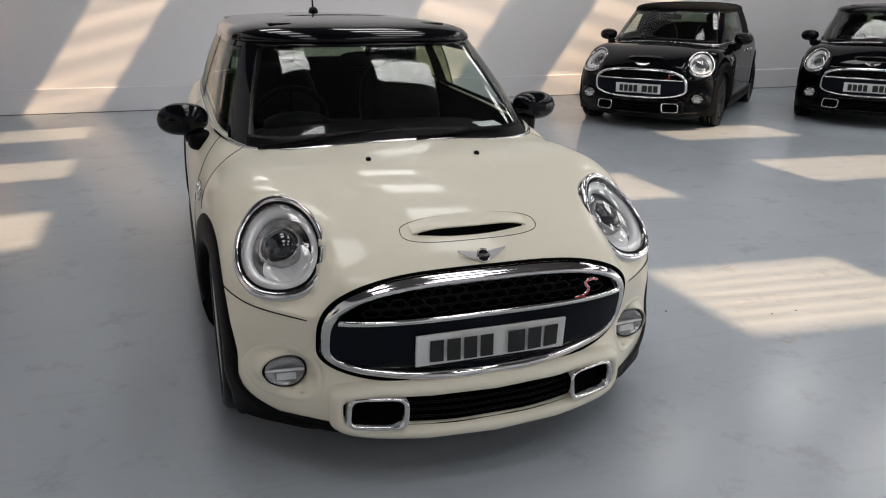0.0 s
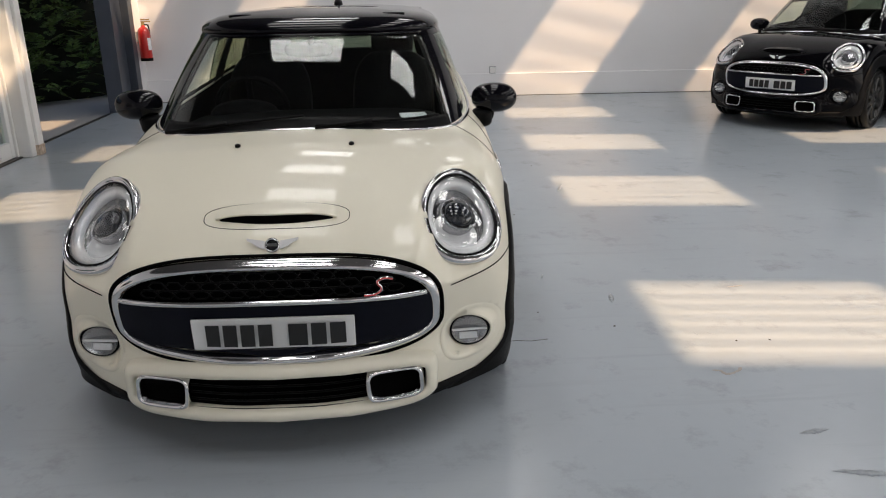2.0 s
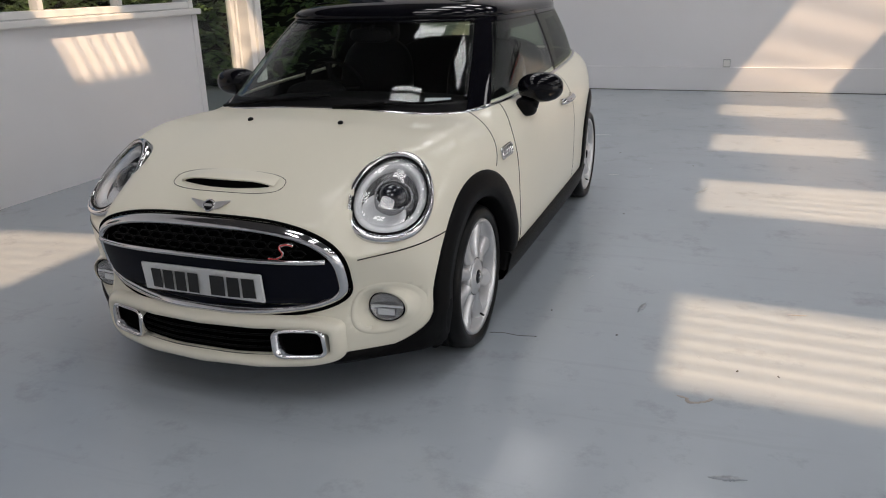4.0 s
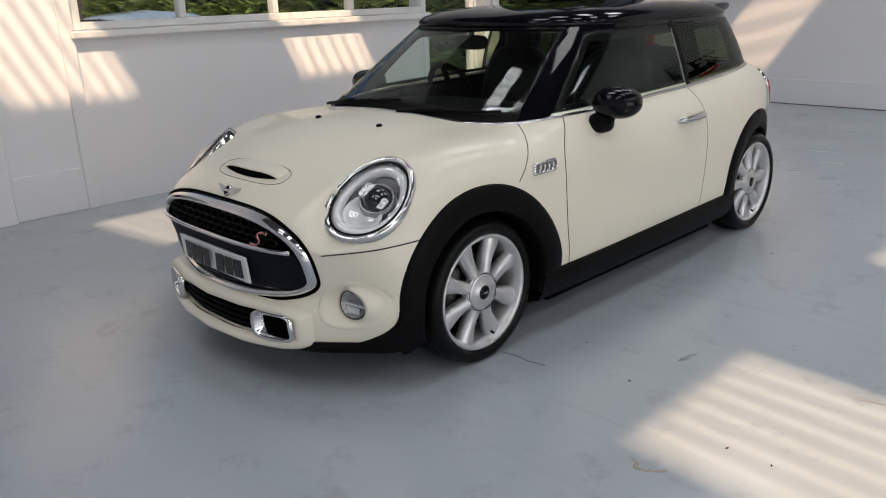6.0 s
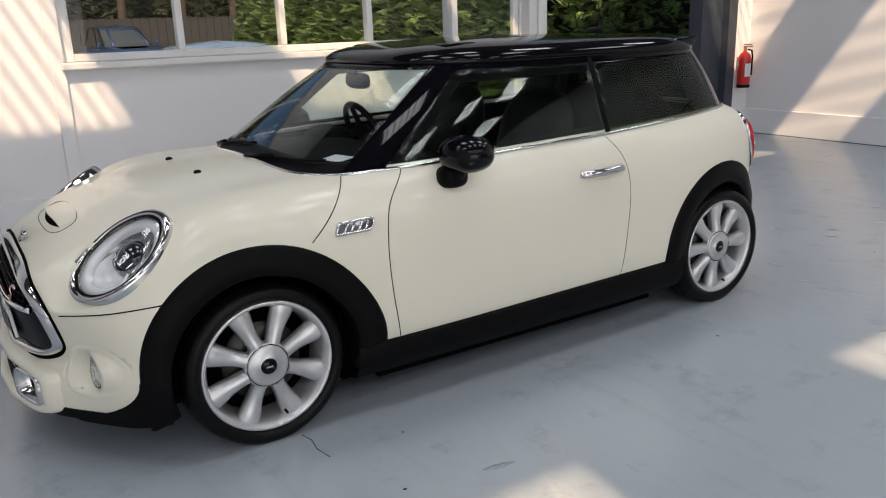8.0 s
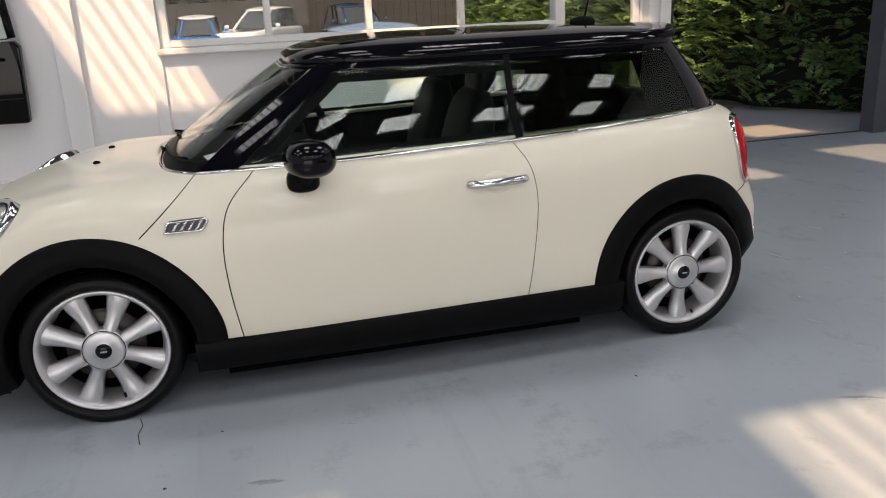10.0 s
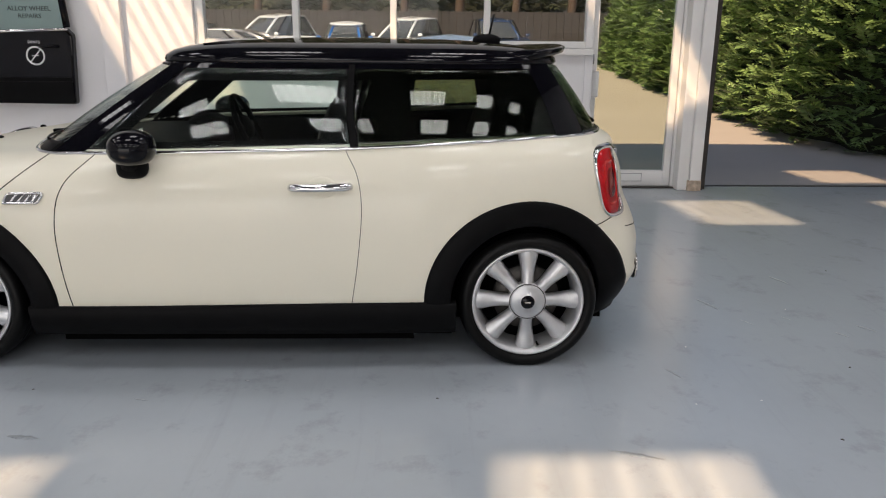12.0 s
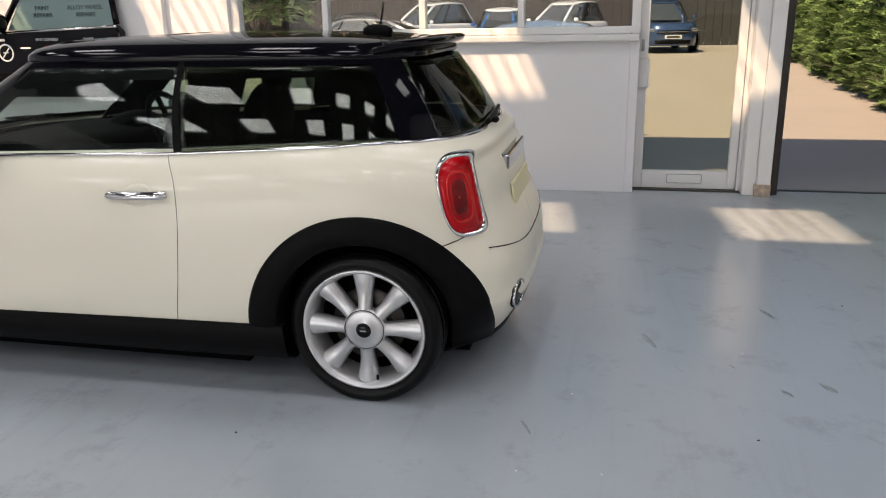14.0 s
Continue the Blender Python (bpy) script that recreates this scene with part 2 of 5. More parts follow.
def lathe(profile, sides=48, m=None):
    """Turn (radius, height) pairs round z, then place by m."""
    vs, fs = [], []
    for r, h in profile:
        for k in range(sides):
            a = 2 * math.pi * k / sides
            vs.append(Vector((r * math.cos(a), r * math.sin(a), h)))
    for j in range(len(profile) - 1):
        for k in range(sides):
            q = (k + 1) % sides
            fs.append((j * sides + k, j * sides + q, (j + 1) * sides + q, (j + 1) * sides + k))
    if m is not None:
        vs = [m @ v for v in vs]
    return vs, fs


def blob(c, r, e=(2, 2), nu=28, nv=16):
    """A super-ellipsoid about c with half sizes r."""
    def f(u, v):
        def pw(w, k):
            return math.copysign(abs(w) ** (2 / k), w)
        cu, su, cv, sv = math.cos(u), math.sin(u), math.cos(v), math.sin(v)
        return (c[0] + r[0] * pw(cv, e[1]) * pw(cu, e[0]), c[1] + r[1] * pw(cv, e[1]) * pw(su, e[0]), c[2] + r[2] * pw(sv, e[1]))
    us = [2 * math.pi * i / nu for i in range(nu)]
    return grid(f, us, lin(-math.pi / 2, math.pi / 2, nv), True)


def moved(geo, m):
    return [m @ Vector(v) for v in geo[0]], geo[1]


def fan(pts):
    """A flat or nearly flat filled outline."""
    c = sum((Vector(p) for p in pts), Vector()) / len(pts)
    n = len(pts)
    return [*pts, c], [(i, (i + 1) % n, n) for i in range(n)]


def writing(name, text, size, m, material, parent, depth=0.0015):
    cu = bpy.data.curves.new(name, "FONT")
    cu.body, cu.size, cu.extrude, cu.align_x, cu.align_y = text, size, depth, "CENTER", "CENTER"
    cu.resolution_u = 3
    cu.materials.append(material)
    ob = new(name, cu)
    ob.parent = parent
    ob.matrix_local = m
    return ob


def smooth(a, b, t):
    t = min(1, max(0, (t - a) / (b - a)))
    return t * t * (3 - 2 * t)

# ---- the hall ----
XW, YB, XE, YS = -3.175, 8.085, 11.0, -6.2       # inner faces of the walls
EAVE, SLOPE, RIDGE = 4.35, 0.25, 4.1


def roof_z(x):
    return EAVE + SLOPE * ((min(x, RIDGE) - XW) - max(0, x - RIDGE))


def lit_from(xf):
    """Where the sunbeam that lands on the floor at xf comes through the roof."""
    x = xf
    for _ in range(60):
        x = xf + SUN_A * roof_z(x)
    return x


ROWS_X = [(-4.45, -3.70), (-2.70, -1.78), (1.61, 2.90), (4.34, 5.88)]
COLS_Y = [(-2.3, -1.4), (-0.22, 0.72), (2.23, 3.12), (4.2, 5.0), (6.08, 6.86), (7.97, 8.85)]


def ground_z(x):
    """The car park rises a little away from the hall."""
    return -0.035 + 0.24 * smooth(-10, -25, x)


floor = tagged(part("floor", box(XW - 0.25, XE, YS, YB, -0.2, 0.0), FLOORM, smooth=False), "glossy grey painted concrete showroom floor with scuffs", "floor", kind="structure")
ground = tagged(part("ground", ([(x, y, ground_z(x)) for x in (400, -10, -14, -18, -22, -26, -400) for y in (-400, 400)], [(2 * i, 2 * i + 1, 2 * i + 3, 2 * i + 2) for i in range(6)]), TARMAC, smooth=False), "sunlit pale tarmac of the car park", "ground", kind="structure")

wall_west = tagged(part("wall_west", join(
    box(XW - 0.25, XW, YS, 0.02, 0, 4.35), box(XW - 0.25, XW, 0.02, 3.585, 0, 1.25),
    box(XW - 0.25, XW, 0.02, 4.425, 2.5, 4.35), box(XW - 0.25, XW, 4.425, 7.78, 3.3, 4.35), box(XW - 0.25, XW, 7.78, YB + 0.25, 0, 4.35)), WALL, smooth=False), "white painted wall under a long window", "wall", kind="structure")
_ends = [(x, roof_z(x)) for x in (XW, RIDGE, XE)]


def gable(y0, y1):
    """A gable wall from the floor to the slopes of the roof."""
    out = [(XW, 0), (XE, 0), *reversed(_ends)]
    n = len(out)
    vs = [(x, y, z) for y in (y0, y1) for x, z in out]
    return vs, [tuple(range(n)), tuple(range(2 * n - 1, n - 1, -1)), *[(i, i + n, (i + 1) % n + n, (i + 1) % n) for i in range(n)]]


wall_north = tagged(part("wall_north", gable(YB, YB + 0.25), WALL, smooth=False), "white painted back wall crossed by slanting sunlight", "wall", kind="structure")
wall_south = tagged(part("wall_south", gable(YS - 0.25, YS), WALL, smooth=False), "plain white painted wall", "wall", kind="structure")
EY0, EY1, EZ = -5.7, 2.6, 2.9                    # an added opening in the unseen east wall, for the fill lamp
wall_east = tagged(part("wall_east", join(box(XE, XE + 0.25, YS - 0.25, EY0, 0, roof_z(XE)), box(XE, XE + 0.25, EY1, YB + 0.25, 0, roof_z(XE)), box(XE, XE + 0.25, EY0, EY1, EZ, roof_z(XE))), WALL, smooth=False), "white painted wall, unseen, with an added wide opening", "wall", kind="structure")
# Added side lamp; no such source is seen, it brightens the cars' sides.
side_fill = new("entrance_sky", bpy.data.lights.new("entrance_sky", "AREA"))
side_fill.data.shape, side_fill.data.size, side_fill.data.size_y = "RECTANGLE", EZ - 0.1, EY1 - EY0 - 0.1
side_fill.data.energy, side_fill.data.color = SIDE_FILL_W, (0.98, 0.98, 0.97)
side_fill.matrix_world = pose(XE + 0.12, (EY0 + EY1) / 2, EZ / 2, 0, 90, 0)
baseboard = tagged(part("baseboard", join(
    box(XW, XE, YB - 0.035, YB - 0.001, 0, 0.31), box(XW + 0.001, XW + 0.022, YS, -0.78, 0, 0.32), box(XW + 0.001, XW + 0.022, -0.60, -0.08, 0, 0.32)), WALL, smooth=False, bevel=0.006),
    "white painted plinth along the foot of the walls", "baseboard", kind="structure")
tagged(part("trim", box(XW + 0.03, XE, YB - 0.041, YB - 0.036, 0, 0.007), CLAD, smooth=False), "dark joint between the floor and the back wall", "joint", kind="structure")
trim = tagged(part("trim", join(
    box(XW, XW + 0.07, -0.78, -0.60, 0, 4.3), box(XW, XW + 0.03, -0.08, 0.02, 0, 4.3), box(XW - 0.1, XW + 0.012, 3.51, 3.585, 0, 1.24)), WALL, smooth=False, bevel=0.006),
    "white boxed pilaster and upright trim boards", "trim", kind="structure")

# the roof, a lining with an opening at each rooflight, and a skin of ribs in the openings
_strips, _rib, _holes = [], [], []
_rows = [(lit_from(a), lit_from(b)) for a, b in ROWS_X]
_xs = [XW - 0.35, *[v for r in _rows for v in r], XE + 0.3]
_all = sorted(_xs + [RIDGE])


def slab(x0, x1, y0, y1, t=0.06):
    vs = [(x, y, roof_z(x) + d) for d in (0, t) for y in (y0, y1) for x in (x0, x1)]
    return vs, [(0, 2, 3, 1), (4, 5, 7, 6), (0, 1, 5, 4), (2, 6, 7, 3), (0, 4, 6, 2), (1, 3, 7, 5)]


for a, b in zip(_all, _all[1:]):
    if (a, b) in _rows:
        h = roof_z((a + b) / 2)
        cols = [(c - SUN_B * h, d - SUN_B * h) for c, d in COLS_Y]
        ys = [YS - 0.3, *[v for c in cols for v in c], YB + 0.3]
        for y0, y1 in zip(ys[::2], ys[1::2]):
            _strips.append(slab(a, b, y0, y1))
        for y0, y1 in cols:
            _holes.append((a, b, y0, y1))
            n = max(4, round((y1 - y0) / 0.14))
            for i in range(n):
                yc = y0 + (i + 0.5) * (y1 - y0) / n
                vs = [(x, yc + dy, roof_z(x) + 0.02 + dz) for x in (a, b) for dy, dz in ((-0.015, 0), (0, 0.018), (0.015, 0))]
                _rib.append((vs, [(0, 1, 4, 3), (1, 2, 5, 4), (0, 3, 5, 2)]))
    else:
        _strips.append(slab(a, b, YS - 0.3, YB + 0.3))
ceiling = tagged(part("ceiling", join(*_strips), ROOFM, smooth=False), "pale lined pitched roof with rows of rooflights", "ceiling", kind="structure")
rooflight_ribs = tagged(part("rooflight_ribs", join(*_rib), RIB, smooth=False), "pale corrugation ribs of the clear rooflight sheets", "rooflight", kind="structure")
for a, b, y0, y1 in _holes:
    lamp = new("rooflight_sky", bpy.data.lights.new("rooflight_sky", "AREA"))
    lamp.data.shape, lamp.data.size, lamp.data.size_y = "RECTANGLE", math.hypot(b - a, roof_z(b) - roof_z(a)), y1 - y0
    lamp.data.energy, lamp.data.color = LAMP_W * (b - a) / 1.2, (0.985, 0.98, 0.97)
    xm = (a + b) / 2
    lamp.matrix_world = pose(xm, (y0 + y1) / 2, roof_z(xm) + 0.09, 0, math.degrees(-math.atan(SLOPE if xm < RIDGE else -SLOPE)), 0)

# the long window over the wall
window_1 = thing("window_1", "long white-framed window looking out on a car park", "window", kind="structure")
part("window_frame", join(
    box(XW - 0.12, XW - 0.02, 0.02, 0.10, 1.30, 2.5), box(XW - 0.12, XW - 0.02, 3.515, 3.585, 1.30, 2.5),
    box(XW - 0.12, XW - 0.02, 0.10, 3.515, 1.30, 1.36), box(XW - 0.12, XW - 0.02, 0.10, 3.515, 2.42, 2.5)), PVC, window_1, smooth=False, bevel=0.008)
for y in (0.91, 1.78, 2.62):
    part("mullion", box(XW - 0.11, XW - 0.025, y - 0.028, y + 0.028, 1.36, 2.42), PVC, window_1, smooth=False, bevel=0.006)
for y0, y1 in ((0.10, 0.882), (0.938, 1.752), (1.808, 2.592), (2.648, 3.515)):
    p = part("pane", box(XW - 0.075, XW - 0.069, y0, y1, 1.36, 2.42), PANE, window_1, smooth=False)
    p.visible_shadow = False
part("window_sill", box(XW - 0.02, XW + 0.075, -0.01, 3.575, 1.245, 1.30), PVC, window_1, smooth=False, bevel=0.012)

# the glazed door beside it
XD = XW - 0.17
door_1 = thing("door_1", "closed white door with one tall glass pane and a letter box", "door", kind="structure")
part("door_frame", join(box(XD - 0.05, XD + 0.05, 3.535, 3.583, 0, 2.5), box(XD - 0.05, XD + 0.05, 4.430, 4.460, 0, 2.5), box(XD - 0.05, XD + 0.05, 3.583, 4.430, 2.08, 2.5)), PVC, door_1, smooth=False, bevel=0.006)
part("door_leaf", join(box(XD - 0.03, XD + 0.03, 3.587, 3.660, 0.015, 2.07), box(XD - 0.03, XD + 0.03, 4.360, 4.426, 0.015, 2.07),
                       box(XD - 0.03, XD + 0.03, 3.660, 4.360, 0.015, 0.165), box(XD - 0.03, XD + 0.03, 3.660, 4.360, 1.98, 2.07)), PVC, door_1, smooth=False, bevel=0.006)
part("pane", box(XD - 0.012, XD - 0.004, 3.660, 4.360, 0.165, 1.98), DOORPANE, door_1, smooth=False).visible_shadow = False
lb = part("letter_box", join(box(XD + 0.03, XD + 0.036, 3.865, 4.155, 0.060, 0.140)), GREY, door_1, smooth=False, bevel=0.003)
part("flap", box(XD + 0.0355, XD + 0.0405, 3.872, 4.148, 0.066, 0.134), PVC, lb, "white letter flap", smooth=False, bevel=0.002)
part("lock_case", box(XD + 0.031, XD + 0.075, 3.570, 3.675, 0.86, 1.10), PVC, door_1, "white lock case", smooth=False, bevel=0.008)
part("hinge", lathe([(0.0, 0), (0.012, 0), (0.012, 0.09), (0.0, 0.09)], 12, pose(XD + 0.06, 3.615, 1.16)), GREY, door_1)
part("sill", box(XD - 0.06, XD + 0.08, 3.585, 4.460, -0.01, 0.013), STEEL, door_1, smooth=False, bevel=0.003)

# Added steel frame round the unseen opening of the fill lamp.
fill_opening = thing("door_3", "added wide opening, unseen, framed in dark blue-grey steel", "doorway", kind="structure")
part("guide", box(XE - 0.02, XE + 0.10, EY0, EY0 + 0.12, 0, EZ - 0.12), STEELB, fill_opening, smooth=False, bevel=0.006)
part("guide", box(XE - 0.02, XE + 0.10, EY1 - 0.12, EY1, 0, EZ - 0.12), STEELB, fill_opening, smooth=False, bevel=0.006)
part("head_rail", box(XE - 0.02, XE + 0.10, EY0, EY1, EZ - 0.12, EZ), STEELB, fill_opening, smooth=False, bevel=0.006)
part("threshold", box(XE, XE + 0.06, EY0 + 0.12, EY1 - 0.12, 0.0005, 0.006), STEEL, fill_opening, smooth=False)

post = thing("trim_post", "white painted steel post with a rusty chipped foot", "post", kind="structure")
part("post_face", join(box(XW - 0.25, XW + 0.0, 4.460, 4.565, 0, 3.3), box(XW - 0.22, XW + 0.03, 4.565, 4.675, 0, 3.3)), PVC, post, smooth=False, bevel=0.008)
part("chipped_foot", box(XW - 0.05, XW + 0.034, 4.551, 4.679, 0, 0.10), RUSTY, post, "bare rusty metal showing through", smooth=False, bevel=0.004)
shutter = thing("door_2", "wide open shutter doorway with dark blue-grey steel guides", "doorway", kind="structure")
part("guide", join(box(XW - 0.20, XW - 0.02, 4.680, 4.715, 0, 3.3), box(XW - 0.09, XW - 0.05, 4.715, 4.745, 0, 3.3)), mat("rusty dark steel", (0.03, 0.024, 0.02), 0.6, var=0.4, scale=12, bump=0.3, bscale=60), shutter, smooth=False, bevel=0.004)
part("guide", join(box(XW - 0.25, XW - 0.05, 7.20, 7.36, 0, 3.3), box(XW - 0.20, XW - 0.08, 7.36, 7.62, 0, 3.3), box(XW - 0.24, XW + 0.02, 7.62, 7.78, 0, 3.3)), STEELB, shutter, smooth=False, bevel=0.006)
part("threshold", box(XW - 0.25, XW - 0.20, 4.715, 7.20, -0.03, 0.004), STEEL, shutter, smooth=False)

# ---- things on the walls ----


def fire_extinguisher(m):
    e = thing("fire_extinguisher", "red fire extinguisher hung on the white wall", "fire extinguisher", m)
    part("cylinder", lathe([(0, 0), (0.07, 0.0), (0.078, 0.015), (0.078, 0.36), (0.07, 0.40), (0.045, 0.43), (0.025, 0.44), (0.025, 0.46), (0, 0.46)], 28), REDX, e)
    part("base_ring", lathe([(0.079, 0.0), (0.081, 0.01), (0.081, 0.03), (0.079, 0.04)], 28), CLAD, e)
    part("valve", join(lathe([(0, 0.455), (0.02, 0.455), (0.02, 0.50), (0, 0.50)], 16), box(-0.012, 0.012, -0.10, 0.02, 0.50, 0.515), box(-0.012, 0.012, -0.09, 0.02, 0.525, 0.54)), BRASS, e, smooth=False)
    part("hose", tube([(0.02, -0.02, 0.47), (0.06, -0.05, 0.46), (0.085, -0.05, 0.38), (0.085, -0.045, 0.15)], 0.011), CLAD, e)
    part("label", grid(lambda u, v: (0.0786 * math.sin(u), -0.0786 * math.cos(u), v), lin(-0.8, 0.8, 10), lin(0.14, 0.30, 3)), PAPER, e, "pale printed label")
    part("bracket", box(-0.03, 0.03, 0.07, 0.10, 0.25, 0.38), GREY, e, smooth=False, bevel=0.003)
    return e


fire_extinguisher(pose(XW + 0.10, 7.87, 0.590, 0, 0, 90))
sock = thing("wall_socket", "small grey socket box low on the back wall", "socket", pose(1.62, YB - 0.02, 0.36))
part("back_box", box(-0.045, 0.045, -0.02, 0.02, -0.05, 0.05), GREY, sock, smooth=False, bevel=0.006)
part("face_plate", box(-0.04, 0.04, -0.027, -0.019, -0.04, 0.04), PVC, sock, smooth=False, bevel=0.003)


def display_door():
    """A car door hung on the wall as a sign for repairs; local x runs along the wall, y up."""
    m = Matrix(((0, 0, 1, XW + 0.03), (1, 0, 0, -1.04), (0, 1, 0, 0.785), (0, 0, 0, 1)))
    d = thing("display_car_door", "black car door hung on the wall as a repair sign", "sign", m)
    low = [(0, 0), (0.02, 0.42), (0.03, 0.60), (-0.03, 0.66), (-1.30, 0.60), (-1.38, 0.40), (-1.42, 0.02)]

    def skin(o, zf):
        n = len(o)
        return [(x, y, 0.0) for x, y in o] + [(x, y, zf(y)) for x, y in o], [tuple(range(n))[::-1], tuple(range(n, 2 * n)), *[(i, (i + 1) % n, (i + 1) % n + n, i + n) for i in range(n)]]
    part("door_skin", skin(low, lambda y: 0.10 if y < 0.62 else 0.085), GLOSSB, d, smooth=False, bevel=0.02)
    part("lower_strip", box(-1.40, -0.0, 0.20, 0.235, 0.095, 0.108), CLAD, d, "matt rubbing strip", smooth=False, bevel=0.004)
    part("lower_cladding", box(-1.41, -0.005, 0.01, 0.195, 0.097, 0.103), CLAD, d, smooth=False, bevel=0.004)
    part("window_frame", join(tube([(-0.02, 0.66, 0.06), (-0.05, 1.0, 0.06), (-0.10, 1.16, 0.055), (-0.25, 1.22, 0.05), (-0.7, 1.20, 0.05), (-0.95, 1.02, 0.05), (-1.22, 0.66, 0.06)], 0.032, flat=0.6, up=(0, 0, 1))), GLOSSB, d)
    part("window_glass", join(([(x, y, 0.05) for x, y in ((-0.05, 0.63), (-0.08, 1.0), (-0.13, 1.15), (-0.26, 1.20), (-0.70, 1.18), (-0.94, 1.0), (-1.19, 0.62))], [tuple(range(7))])), SCREEN, d, "greenish tinted glass with dark lettering", smooth=False)
    part("waist_trim", tube([(0.0, 0.645, 0.098), (-1.28, 0.60, 0.10)], 0.012, flat=0.5, up=(0, 0, 1)), CHROME, d)
    part("door_handle", join(tube([(-0.10, 0.50, 0.10), (-0.12, 0.505, 0.135), (-0.22, 0.50, 0.138), (-0.26, 0.495, 0.10)], 0.014)), GLOSSB, d)
    mir = part("door_mirror", blob((-1.20, 0.69, 0.16), (0.06, 0.085, 0.09), (3, 3)), GLOSSB, d)
    part("mirror_arm", tube([(-1.20, 0.60, 0.09), (-1.20, 0.64, 0.14)], 0.02), CLAD, mir)
    for txt, x, y in (("ALLOY WHEEL", -0.33, 0.815), ("REPAIRS", -0.33, 0.752), ("PAINT", -0.78, 0.815), ("REPAIRS", -0.78, 0.752)):
        writing("lettering", txt, 0.056, pose(x, y, 0.0525), GREENI, d)
    writing("lettering", "DENTS", 0.034, pose(-0.30, 0.535, 0.1035), WHITEI, d)
    writing("lettering", "NOT COVERED", 0.034, pose(-0.74, 0.535, 0.1035), WHITEI, d)
    part("caption_bar", box(-1.33, -1.20, 0.525, 0.548, 0.1005, 0.103), WHITEI, d, smooth=False)
    part("caption_bar", box(-1.04, -0.93, 0.455, 0.470, 0.1005, 0.103), WHITEI, d, smooth=False)
    for x, y, k in ((-0.30, 0.42, WHITEI), (-0.74, 0.40, REDI), (-1.205, 0.42, WHITEI)):
        ring = part("icon", tube([(x + 0.075 * math.cos(a), y + 0.075 * math.sin(a), 0.102) for a in lin(0, 2 * math.pi * 35 / 36, 36)], 0.008, True, 6, 0.3, (0, 0, 1)), k, d)
        part("icon_bar", join(tube([(x - 0.045, y - 0.05, 0.102), (x + 0.045, y + 0.05, 0.102)], 0.006, False, 6, 0.3, (0, 0, 1)),
                              tube([(x - 0.03, y, 0.102), (x + 0.03, y + 0.003, 0.102)], 0.005, False, 6, 0.3, (0, 0, 1))), k, ring)
    return d


display_door()

sign = thing("wall_sign", "black sign board with white and red shapes on it", "sign", pose(3.65, YB - 0.03, 2.30) @ Matrix.Diagonal((0.55, 1, 0.62, 1)))
part("board", box(-1.2, 1.2, -0.02, 0.02, -0.38, 0.38), GLOSSB, sign, smooth=False, bevel=0.006)
for x in (-0.80, 0.0, 0.80):
    part("white_shape", join(box(x - 0.30, x - 0.12, -0.028, -0.0205, -0.12, 0.28), box(x - 0.12, x + 0.26, -0.028, -0.0205, 0.10, 0.28), box(x - 0.12, x + 0.26, -0.028, -0.0205, -0.12, 0.02)), WHITEI, sign, smooth=False)
part("white_strip", box(-1.2, 1.2, -0.018, 0.018, -0.62, -0.385), WHITEI, sign, "white strip below the black board", smooth=False)
part("red_strip", box(-1.1, 1.1, -0.026, -0.0185, -0.56, -0.44), REDI, sign, smooth=False)


def curve_pts_flat(keys):
    return [(x, y, 0.0) for x, y in keys]


# ---- small marks and litter on the floor ----


def litter(name, label, cat, x, y, turn, geo, material):
    ob = part(name, moved(geo, pose(x, y, 0.0005, 0, 0, turn)), material)
    return tagged(ob, label, cat)


def fleck(l, w, h, seed):
    rng = random.Random(seed)
    o = [(l * math.cos(a) * rng.uniform(0.6, 1), w * math.sin(a) * rng.uniform(0.6, 1)) for a in lin(0, 2 * math.pi * 8 / 9, 9)]
    n = len(o)
    return [(x, y, 0) for x, y in o] + [(x * 0.7, y * 0.7, h * rng.uniform(0.5, 1)) for x, y in o], [tuple(range(n, 2 * n)), *[(i, (i + 1) % n, (i + 1) % n + n, i + n) for i in range(n)]]


def smear(l, w, n, seed):
    """A rubbed mark: one thin ragged streak."""
    rng = random.Random(seed)
    k = 9 + n
    top = [(l * (i / (k - 1) - 0.5), w * (0.20 + 0.14 * rng.random()) * math.sin(math.pi * (i + 0.5) / k)) for i in range(k)]
    bot = [(x, -w * (0.20 + 0.14 * rng.random()) * math.sin(math.pi * (i + 0.5) / k)) for i, (x, _) in enumerate(top)]
    vs = [(x, y, h) for r in (top, bot) for x, y in r for h in (0.0, 0.0005)]
    fs = [(2 * i + 1, 2 * i + 3, 2 * (k + i) + 3, 2 * (k + i) + 1) for i in range(k - 1)] + [(2 * i, 2 * i + 2, 2 * i + 3, 2 * i + 1) for i in range(k - 1)] + [(2 * (k + i) + 1, 2 * (k + i) + 3, 2 * (k + i) + 2, 2 * (k + i)) for i in range(k - 1)]
    return vs, fs


